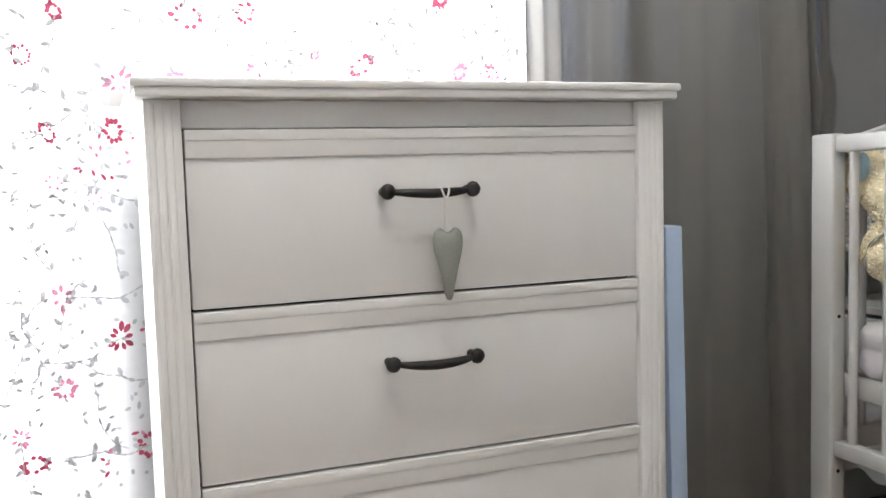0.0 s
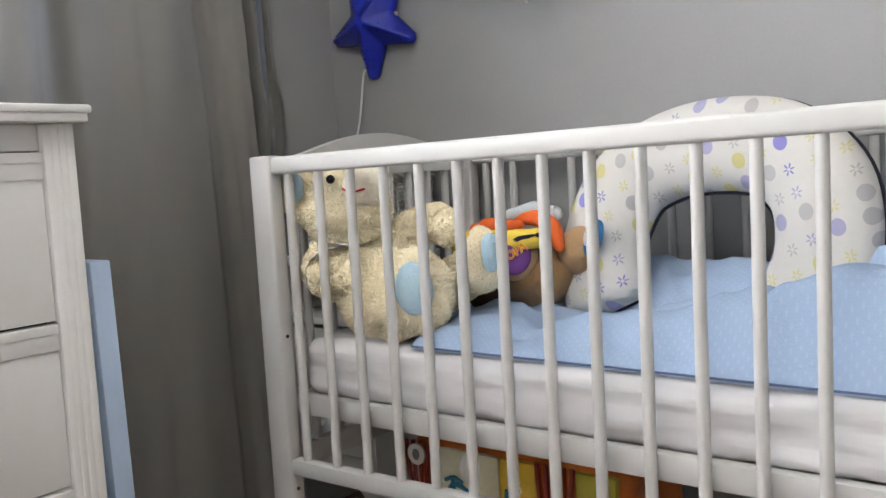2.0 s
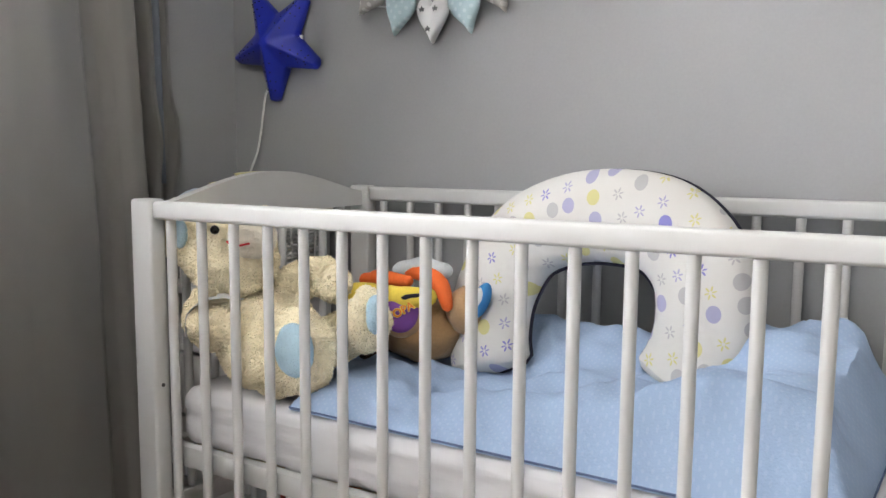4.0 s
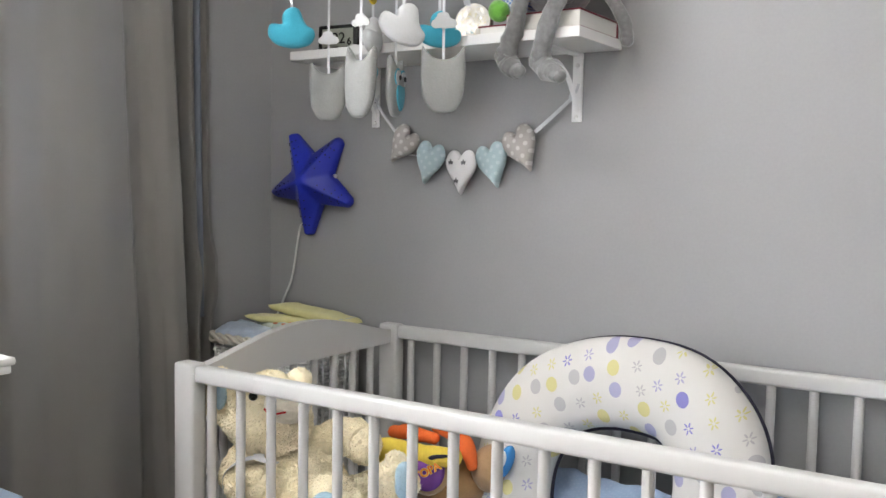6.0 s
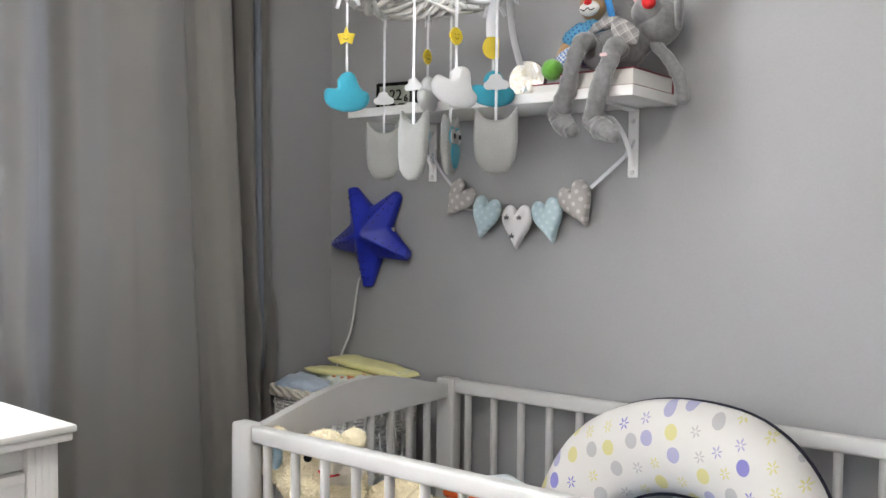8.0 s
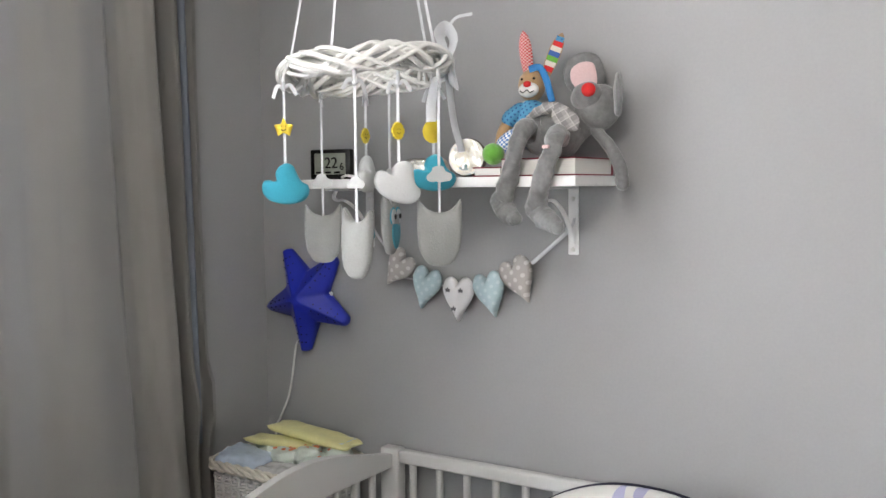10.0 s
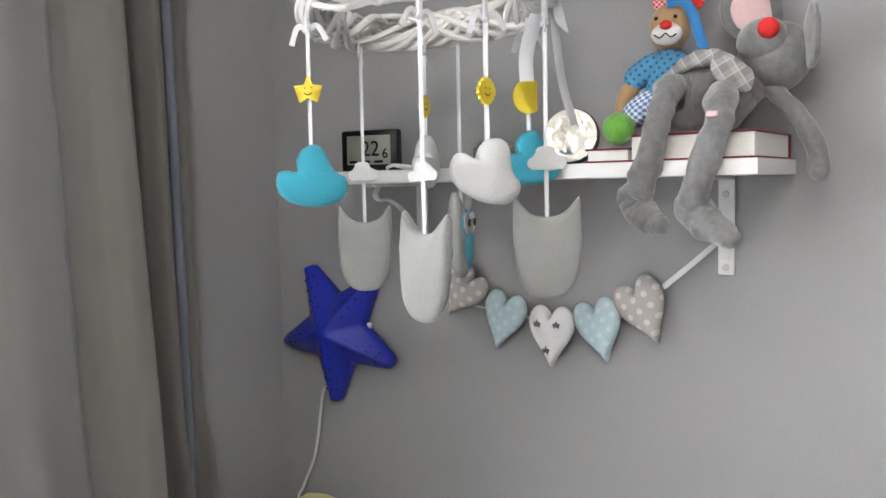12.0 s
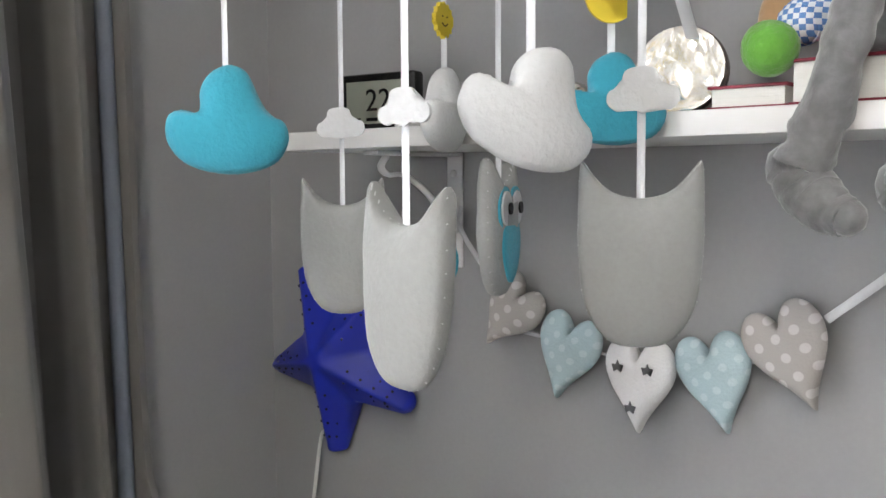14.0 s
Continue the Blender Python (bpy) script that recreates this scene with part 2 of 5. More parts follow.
RIB = mat("white_satin_ribbon", (0.62, 0.63, 0.65), 0.4, 0.04, 40, 0.1, 300)
WICK = mat("white_painted_wicker", (0.74, 0.73, 0.71), 0.55, 0.08, 30, 0.4, 150)
BASKW = mat("whitewashed_basket_cane", (0.66, 0.62, 0.54), 0.7, 0.12, 30, 0.4, 150)
TAUPED = dotted("taupe_dotted_cotton", (0.44, 0.415, 0.395), (0.62, 0.6, 0.585), 52, 0.27)
BLUED = dotted("pale_blue_dotted_cotton", (0.44, 0.57, 0.61), (0.54, 0.65, 0.68), 60, 0.27)
WCOT = mat("white_cotton", (0.78, 0.77, 0.77), 0.9, 0.03, 15, 0.3, 300)
DGREY = mat("dark_grey_print", (0.2, 0.2, 0.21), 0.9)
SILV = mat("silver_relief", (0.82, 0.79, 0.72), 0.26, 0.15, 30, 0.6, 55, metal=1.0, depth=0.004)
LCD = mat("lcd_grey", (0.27, 0.28, 0.235), 0.3, 0.03, 5, 0)
MGREY = mat("grey_mouse_plush", (0.17, 0.17, 0.173), 0.8, 0.3, 45, 0.4, 110, sheen=0.6, depth=0.003)
PINKP = mat("pale_pink_plush", (0.68, 0.48, 0.48), 0.9, 0.06, 30, 0.4, 150, sheen=0.3)
REDP = mat("red_plush", (0.62, 0.02, 0.02), 0.85, 0.08, 30, 0.4, 200)
TAN = mat("tan_plush", (0.42, 0.26, 0.13), 0.9, 0.08, 30, 0.6, 150, sheen=0.4)
GREENP = mat("green_plush", (0.14, 0.4, 0.05), 0.9, 0.1, 30, 0.8, 120, sheen=0.4, depth=0.004)
BLUEP = dotted("blue_patterned_cotton", (0.08, 0.28, 0.47), (0.03, 0.1, 0.25), 110, 0.25)
BLUECK = checked("blue_check_cotton", (0.12, 0.25, 0.55), (0.75, 0.78, 0.82), 230)
REDCK = checked("red_check_cotton", (0.6, 0.05, 0.06), (0.8, 0.55, 0.52), 290)
PLAID = plaid("grey_plaid_cotton", (0.24, 0.235, 0.235), (0.5, 0.48, 0.47), 55)
MAROON = mat("maroon_cover", (0.2, 0.012, 0.03), 0.5)
PAPER = mat("white_paper_edge", (0.75, 0.74, 0.71), 0.8, 0.05, 8, 0.4, 300, stretch=(0.05, 0.05, 3))
ORANGE = mat("orange_plush", (0.75, 0.14, 0.025), 0.85, 0.08, 30, 0.4, 150)
YELP = mat("yellow_plush", (0.8, 0.6, 0.08), 0.85, 0.08, 30, 0.4, 150)
PURP = mat("purple_satin", (0.2, 0.06, 0.32), 0.6)
BROWN = mat("brown_plush", (0.3, 0.17, 0.07), 0.9, 0.1, 30, 0.6, 150, sheen=0.3)
DBROWN = mat("shade_and_smile_brown", (0.05, 0.025, 0.015), 0.9)
WIPES = mat("yellow_wipes_film", (0.72, 0.68, 0.34), 0.35, 0.08, 12, 0.4, 50, depth=0.004)
DIAP = mat("pale_diaper_film", (0.62, 0.68, 0.62), 0.5, 0.14, 22, 0.4, 60, depth=0.004)
DIAPB = mat("pale_blue_film", (0.45, 0.53, 0.64), 0.35, 0.14, 18, 0.4, 60, depth=0.004)
CLEAR = mat("clear_grey_film", (0.5, 0.49, 0.49), 0.25, 0.2, 18, 0.4, 60, depth=0.004)
CORAL = mat("coral_print", (0.7, 0.25, 0.12), 0.6)
PACKO = mat("orange_pack_film", (0.62, 0.16, 0.02), 0.3, 0.25, 14, 0.3, 40, depth=0.004)
PACKY = mat("yellow_pack_film", (0.75, 0.5, 0.05), 0.3, 0.15, 14, 0.3, 40, depth=0.004)
PACKR = mat("dark_red_pack_film", (0.26, 0.03, 0.015), 0.3, 0.2, 14, 0.3, 40)
PACKT = mat("teal_pack_print", (0.02, 0.2, 0.3), 0.35)
PACKW = mat("white_pack_print", (0.8, 0.78, 0.75), 0.35)


# ---- mesh helpers ----
def root_of(ob):
    while ob.parent:
        ob = ob.parent
    return ob


def finish(bm, name, material, smooth=True):
    bmesh.ops.recalc_face_normals(bm, faces=bm.faces)
    me = bpy.data.meshes.new(name)
    bm.to_mesh(me)
    bm.free()
    me.materials.append(material)
    if smooth:
        me.shade_smooth()
        me.set_sharp_from_angle(angle=radians(38))
    return me


def part(name, bm, material, parent, label="", smooth=True):
    """One mesh, given in world metres, under a thing or a part."""
    base = root_of(parent).location
    bmesh.ops.translate(bm, verts=bm.verts, vec=-base)
    ob = new(name, finish(bm, name, material, smooth))
    ob.parent = parent
    return tagged(ob, label)


def again(ob, shift):
    o = ob.copy()
    scene.collection.objects.link(o)
    o.location = Vector(ob.location) + Vector(shift)
    return o


def thing(name, at, label, category, group="", kind=""):
    e = new(name)
    e.location, e.empty_display_size = at, 0.05
    return tagged(e, label, category, group, kind)


def solid(name, bm, material, label, category, group="", kind="", smooth=True):
    return tagged(new(name, finish(bm, name, material, smooth)), label, category, group, kind)


def box(x0, x1, y0, y1, z0, z1, bevel=0.0, seg=2, bm=None):
    b = bmesh.new()
    bmesh.ops.create_cube(b, size=1, matrix=Matrix.Translation(((x0 + x1) / 2, (y0 + y1) / 2, (z0 + z1) / 2)) @ Matrix.Diagonal((abs(x1 - x0), abs(y1 - y0), abs(z1 - z0), 1)))
    if bevel:
        bmesh.ops.bevel(b, geom=b.edges[:], offset=bevel, segments=seg, profile=0.5, affect="EDGES")
    return joined(bm, b)


def joined(bm, b):
    if bm is None:
        return b
    me = bpy.data.meshes.new("tmp")
    b.to_mesh(me)
    b.free()
    bm.from_mesh(me)
    bpy.data.meshes.remove(me)
    return bm


def ball(centre, radii, turn=(0, 0, 0), lumps=0.0, freq=30.0, sub=3, bm=None):
    b = bmesh.new()
    bmesh.ops.create_icosphere(b, subdivisions=sub, radius=1)
    m = Matrix.LocRotScale(centre, Euler([radians(a) for a in turn]), Vector(radii))
    for v in b.verts:
        d = v.co.copy()
        v.co = m @ v.co
        if lumps:
            v.co += lumps * noise.noise(v.co * freq) * (m.to_3x3() @ d).normalized()
    return joined(bm, b)


def tube(points, radius, seg=8, bm=None, flat=None, closed=False, caps=True):
    """A tube along points; radius a number or one per point; flat: (width, thickness) of a band, with its width along the given normal's cross."""
    b = bm or bmesh.new()
    pts = [Vector(p) for p in points]
    n = len(pts)
    rings = []
    ref = None
    for i, p in enumerate(pts):
        d = (pts[(i + 1) % n] - pts[i - 1]) if closed else (pts[min(i + 1, n - 1)] - pts[max(i - 1, 0)])
        d.normalize()
        if ref is None:
            ref = Vector((0, 0, 1)) if abs(d.z) < 0.9 else Vector((1, 0, 0))
        side = d.cross(ref)
        if side.length < 1e-5:
            side = d.orthogonal()
        side.normalize()
        up = side.cross(d).normalized()
        ref = up
        r = radius[i] if isinstance(radius, (list, tuple)) else radius
        a, c = (flat if flat else (r, r))
        rings.append([b.verts.new(p + side * a * math.cos(2 * math.pi * k / seg) + up * c * math.sin(2 * math.pi * k / seg)) for k in range(seg)])
    m = n if closed else n - 1
    for i in range(m):
        q, w = rings[i], rings[(i + 1) % n]
        for k in range(seg):
            b.faces.new((q[k], q[(k + 1) % seg], w[(k + 1) % seg], w[k]))
    if not closed and caps:
        b.faces.new(rings[0])
        b.faces.new(rings[-1])
    return b


def spline(ctrl, n):
    """Smooth points through the control points."""
    c = [Vector(p) for p in ctrl]
    c = [2 * c[0] - c[1]] + c + [2 * c[-1] - c[-2]]
    out = []
    k = len(c) - 3
    for i in range(n):
        s = i / (n - 1) * k
        j = min(int(s), k - 1)
        t = s - j
        p0, p1, p2, p3 = c[j:j + 4]
        out.append(0.5 * (2 * p1 + (p2 - p0) * t + (2 * p0 - 5 * p1 + 4 * p2 - p3) * t * t + (3 * p1 - p0 - 3 * p2 + p3) * t ** 3))
    return out


def puff(outline, thick, m, rings=8, edge=0.004, wrinkle=0.0, freq=40.0, bm=None):
    """A stuffed flat shape: outline in the plane (u, v) about its middle, thick along w, seam round the edge; m carries (u, v, w) into the world."""
    b = bm or bmesh.new()
    n = len(outline)
    loops = [[Vector((u, v)) for u, v in outline]]
    for i in range(1, rings):
        s = math.cos(i / rings * math.pi / 2) / math.cos((i - 1) / rings * math.pi / 2)
        lo = [p * s for p in loops[-1]]
        for _ in range(2 + 2 * i):
            lo = [(lo[k - 1] + lo[k] * 2 + lo[(k + 1) % n]) / 4 for k in range(n)]
        loops.append(lo)
    mid = sum(loops[-1], Vector((0, 0))) / n
    for sgn in (1, -1):
        prev = None
        for i in range(rings + 1):
            w = sgn * (edge * 0.5 + thick / 2 * math.sin(i / rings * math.pi / 2) ** 0.8)
            if i == rings:
                ring = [b.verts.new(m @ Vector((mid.x, mid.y, w)))]
            else:
                ring = []
                for q in loops[i]:
                    ww = w + wrinkle * noise.noise(Vector((q.x * freq, q.y * freq, sgn * 3.0))) * (i > 0)
                    ring.append(b.verts.new(m @ Vector((q.x, q.y, ww))))
            if prev:
                for k in range(n):
                    if len(ring) == 1:
                        b.faces.new((prev[k], prev[(k + 1) % n], ring[0]))
                    else:
                        b.faces.new((prev[k], prev[(k + 1) % n], ring[(k + 1) % n], ring[k]))
            else:
                first = ring
            prev = ring
        if sgn == 1:
            rim = first
        else:
            for k in range(n):
                b.faces.new((rim[k], rim[(k + 1) % n], first[(k + 1) % n], first[k]))
    return b


def smooth_outline(ctrl, n):
    c = [Vector((u, v, 0)) for u, v in ctrl]
    k = len(c)
    out = []
    for i in range(n):
        s = i / n * k
        j = int(s)
        t = s - j
        p0, p1, p2, p3 = c[(j - 1) % k], c[j % k], c[(j + 1) % k], c[(j + 2) % k]
        q = 0.5 * (2 * p1 + (p2 - p0) * t + (2 * p0 - 5 * p1 + 4 * p2 - p3) * t * t + (3 * p1 - p0 - 3 * p2 + p3) * t ** 3)
        out.append((q.x, q.y))
    return out


def plate_of(outline, thick, m, bm=None):
    """A flat piece cut to an outline."""
    b = bmesh.new()
    lo = [b.verts.new(m @ Vector((u, v, -thick / 2))) for u, v in outline]
    hi = [b.verts.new(m @ Vector((u, v, thick / 2))) for u, v in outline]
    b.faces.new(lo[::-1])
    b.faces.new(hi)
    n = len(outline)
    for k in range(n):
        b.faces.new((lo[k], lo[(k + 1) % n], hi[(k + 1) % n], hi[k]))
    bmesh.ops.triangulate(b, faces=[f for f in b.faces if len(f.verts) > 4])
    return joined(bm, b)


def facing(at, yaw, spin=0.0, tilt=0.0):
    """Carries (u right, v up, w towards the viewer) to a place; yaw is the way that the face looks, in degrees from -x towards -y."""
    a = radians(yaw)
    w = Vector((-math.cos(a), -math.sin(a), 0))
    u = Vector((0, 0, 1)).cross(w)
    m = Matrix((u, Vector((0, 0, 1)), w)).transposed().to_4x4()
    return Matrix.Translation(at) @ m @ pose(0, 0, 0, tilt, 0, spin)


# ---- the room ----
WX, WY, TOP = -3.3, -4.2, 2.5
shell = box(0, 0.15, WY - 0.15, 0.3, 0, TOP)
solid("wall_east", shell, WALL, "smooth grey painted bedroom wall behind the crib", "wall", kind="structure", smooth=False)
# west and south walls stay out of view; their white brightens by bounce
solid("wall_west", box(WX - 0.15, WX, WY, 0.3, 0, TOP), CEIL, "unseen bedroom wall, made white to bounce light back", "wall", kind="structure", smooth=False)
solid("wall_south", box(WX - 0.15, 0, WY - 0.15, WY, 0, TOP), CEIL, "unseen bedroom wall, made white to bounce light back", "wall", kind="structure", smooth=False)
DX0, DX1, WX1 = -2.85, -1.93, -0.9
north = box(DX1 + 0.03, WX1, 0, 0.3, 0, 0.86)
box(WX1, 0.05, 0, 0.29, 0, TOP, bm=north)
box(WX, DX0, 0, 0.3, 0, TOP, bm=north)
box(DX0, WX1, 0, 0.3, 2.25, TOP, bm=north)
box(DX1, DX1 + 0.03, 0, 0.3, 0, 2.25, bm=north)
solid("wall_north", north, WALL, "grey painted wall with window and balcony door openings", "wall", kind="structure", smooth=False)
solid("ceiling", box(WX - 0.15, 0.15, WY - 0.15, 0.3, TOP, TOP + 0.2), CEIL, "plain white painted ceiling", "ceiling", kind="structure", smooth=False)
floor = solid("floor", box(WX - 0.15, 0.15, WY - 0.15, 0.3, -0.2, -0.012), FLOOR, "brown wood laminate floor", "floor", kind="structure", smooth=False)
ground = solid("ground", box(-60, 60, 1.5, 80, -6.2, -6), mat("far_ground", (0.1, 0.13, 0.06), 0.9, 0.2, 0.3), "ground outside below the window", "ground", kind="structure", smooth=False)

win = thing("window_1", (-1.5, 0.1, 0.86), "white framed window behind the voile", "window", kind="structure")
GLASS, gt, gb = nodes_of("window_glass")
gb.inputs["Transmission Weight"].default_value, gb.inputs["Roughness"].default_value, gb.inputs["IOR"].default_value = 1.0, 0.0, 1.1
for x0, x1, z0, z1 in ((DX1 + 0.03, WX1, 0.86, 0.93), (DX1 + 0.03, WX1, 2.18, 2.25), (DX1 + 0.03, DX1 + 0.1, 0.93, 2.18), (WX1 - 0.07, WX1, 0.93, 2.18)):
    part("window_frame", box(x0, x1, 0.1, 0.17, z0, z1, 0.004), WHITEP, win)
pane = part("pane", box(DX1 + 0.1, WX1 - 0.07, 0.13, 0.136, 0.93, 2.18), GLASS, win, smooth=False)
pane.visible_shadow = False
part("window_sill", box(DX1 + 0.06, WX1 + 0.05, -0.05, 0.1, 0.985, 1.015, 0.005), WHITEP, win, "white window sill board")
bdoor = thing("door_1", (-2.4, 0.1, 0), "white framed glazed balcony door behind the voile", "balcony door", kind="structure")
for x0, x1, z0, z1 in ((DX0, DX1, 0, 0.1), (DX0, DX1, 2.17, 2.25), (DX0, DX0 + 0.08, 0.1, 2.17), (DX1 - 0.08, DX1, 0.1, 2.17)):
    part("door_frame", box(x0, x1, 0.1, 0.17, z0, z1, 0.004), WHITEP, bdoor)
pane = part("pane", box(DX0 + 0.08, DX1 - 0.08, 0.13, 0.136, 0.1, 2.17), GLASS, bdoor, smooth=False)
pane.visible_shadow = False

base = thing("baseboard", (0, 0, 0), "white painted baseboard", "baseboard", kind="structure")
part("trim", box(-0.014, -0.001, WY, -0.015, -0.008, 0.07, 0.003), LACQ, base)
part("trim", box(WX1 + 0.02, -0.015, -0.014, -0.001, -0.008, 0.07, 0.003), LACQ, base)

lamp = thing("ceiling_lamp", (-1.6, -1.35, 2.5), "round white flush ceiling lamp", "ceiling lamp")
b = bmesh.new()
bmesh.ops.create_cone(b, segments=32, radius1=0.2, radius2=0.17, depth=0.06, cap_ends=True, matrix=Matrix.Translation((-1.6, -1.35, 2.469)))
part("shade", b, glow("lamp_glass", (1.0, 0.88, 0.7), 2.0), lamp)


# ---- curtains ----
def sheet(name, xs, profile, z0, z1, nz, material, label, category, thickness=0.0):
    b = bmesh.new()
    rows = []
    for i in range(nz + 1):
        z = z0 + (z1 - z0) * i / nz
        row = []
        for x in xs:
            dx, y = profile(x, z)
            row.append(b.verts.new((x + dx, y, z)))
        rows.append(row)
    for i in range(nz):
        for k in range(len(xs) - 1):
            b.faces.new((rows[i][k], rows[i][k + 1], rows[i + 1][k + 1], rows[i + 1][k]))
    ob = solid(name, b, material, label, category)
    if thickness:
        md = ob.modifiers.new("thick", "SOLIDIFY")
        md.thickness = thickness
    return ob


FOLDS = [(-1.095, -0.13), (-1.08, -0.175), (-1.055, -0.2), (-1.03, -0.165), (-1.0, -0.145), (-0.975, -0.165), (-0.945, -0.205), (-0.92, -0.2), (-0.9, -0.14), (-0.87, -0.13),
         (-0.83, -0.17), (-0.78, -0.175), (-0.72, -0.195), (-0.66, -0.21), (-0.6, -0.2), (-0.572, -0.165), (-0.55, -0.165), (-0.53, -0.185), (-0.505, -0.203), (-0.485, -0.205), (-0.47, -0.19), (-0.46, -0.1), (-0.45, -0.02),
         (-0.385, -0.012), (-0.37, -0.06), (-0.352, -0.092), (-0.338, -0.085), (-0.328, -0.02), (-0.3, -0.012), (-0.268, -0.012), (-0.26, -0.035), (-0.25, -0.035), (-0.243, -0.012)]
FX, FY = [p[0] for p in FOLDS], [p[1] for p in FOLDS]


def fold_curve(x):
    k = max(0, min(len(FX) - 2, next((i for i in range(len(FX) - 1) if FX[i + 1] >= x), len(FX) - 2)))
    t = (x - FX[k]) / (FX[k + 1] - FX[k])
    t = t * t * (3 - 2 * t)
    return FY[k] + (FY[k + 1] - FY[k]) * t


def curtain_profile(x, z):
    drift = 0.012 * math.sin(z * 1.7 + x * 3) + 0.006 * math.sin(z * 4.1 + x * 9)
    y = fold_curve(max(FX[0], min(FX[-1], x + 0.6 * drift * max(0.0, min(1.0, (-0.4 - x) / 0.2)))))
    y = -0.13 + (y + 0.13) * (0.93 + 0.07 * math.cos(z * 1.3)) + 0.006 * noise.noise(Vector((x * 9, z * 2.5, 0)))
    curl = math.exp(-((z - 1.0) / 0.07) ** 2) * max(0.0, (x + 0.42) / 0.1)
    flare = (1.2 - z) * 0.012 * max(0, (x + 0.7)) / 0.4 if z < 1.2 else 0
    y = min(y, -0.008)
    slant = (1.78 - z) * 0.04 * max(0.0, min(1.0, (x + 0.7) / 0.2)) * (1 - 0.65 * max(0.0, min(1.0, (x + 0.45) / 0.18)))
    return slant + 0.008 * min(curl, 1.0) + flare * 0.3 + (x + 0.7) * 0.02 * (0.7 - min(z, 1.4)), y - 0.012 * min(curl, 1)


curtain = thing("curtain", (-0.68, -0.13, 0.03), "heavy taupe grey curtain hanging in deep folds to the floor", "curtain")
cloth = sheet("cloth", [FX[0] + (FX[-1] - FX[0]) * i / 260 for i in range(261)], curtain_profile, 0.03, 2.44, 90, CURT, "", "", 0.003)
cloth.parent, cloth.matrix_parent_inverse = curtain, Matrix.Translation(-curtain.location)
lining = sheet("lining", [-0.297 + 0.024 * i / 8 for i in range(9)], lambda x, z: (0.016 * (1.78 - z), -0.034 - 0.008 * math.sin((x + 0.297) / 0.024 * math.pi)), 0.9, 2.44, 40, LINING, "pale blue-grey lining turned out at the edge", "", 0.002)
lining.parent, lining.matrix_parent_inverse = curtain, Matrix.Translation(-curtain.location)

voile = thing("voile_curtain", (-2.0, -0.04, 2.44), "white sheer voile curtain printed with red and pink flowers", "sheer curtain")


def voile_y(x, z):
    return -0.045 + 0.008 * math.sin(x * 21 + 0.6 * math.sin(z)) + 0.004 * math.sin(x * 47 + z)


b = bmesh.new()
nx, nz = 150, 30
grid = [[b.verts.new((-2.95 + 1.89 * k / nx, voile_y(-2.95 + 1.89 * k / nx, 0.03 + 2.41 * i / nz), 0.03 + 2.41 * i / nz)) for k in range(nx + 1)] for i in range(nz + 1)]
for i in range(nz):
    for k in range(nx):
        b.faces.new((grid[i][k], grid[i][k + 1], grid[i + 1][k + 1], grid[i + 1][k]))
part("cloth", b, SHEER, voile)

rnd = random.Random(11)


def petal(bm, x, z, a, length, width):
    """One printed petal or leaf lying on the voile."""
    pts = []
    for s, w in ((0, 0), (0.35, 0.5), (0.75, 0.45), (1, 0), (0.75, -0.45), (0.35, -0.5)):
        px = x + math.cos(a) * s * length - math.sin(a) * w * width
        pz = z + math.sin(a) * s * length + math.cos(a) * w * width
        pts.append(bm.verts.new((px, voile_y(px, pz) - 0.0025, pz)))
    bm.faces.new(pts)


def bloom(bm, x, z, r, n, squash, turn, inner=0.45):
    for k in range(n):
        a = 2 * math.pi * k / n + rnd.uniform(-0.15, 0.15)
        ca, sa = math.cos(a), math.sin(a) * squash
        rr = r * rnd.uniform(0.8, 1.1)
        px, pz = ca * inner * rr, sa * inner * rr
        qx, qz = ca * rr, sa * rr
        c, s = math.cos(turn), math.sin(turn)
        px, pz, qx, qz = c * px - s * pz, s * px + c * pz, c * qx - s * qz, s * qx + c * qz
        petal(bm, x + px, z + pz, math.atan2(qz - pz, qx - px), math.hypot(qx - px, qz - pz), rr * 0.3)


red, pink, grey_p, pale = bmesh.new(), bmesh.new(), bmesh.new(), bmesh.new()
spots = []
for i in range(20):
    for k in range(22):
        spots.append((-2.9 + 0.085 * k + rnd.uniform(-0.045, 0.045) + (i % 2) * 0.05, 0.1 + 0.12 * i + rnd.uniform(-0.045, 0.045)))
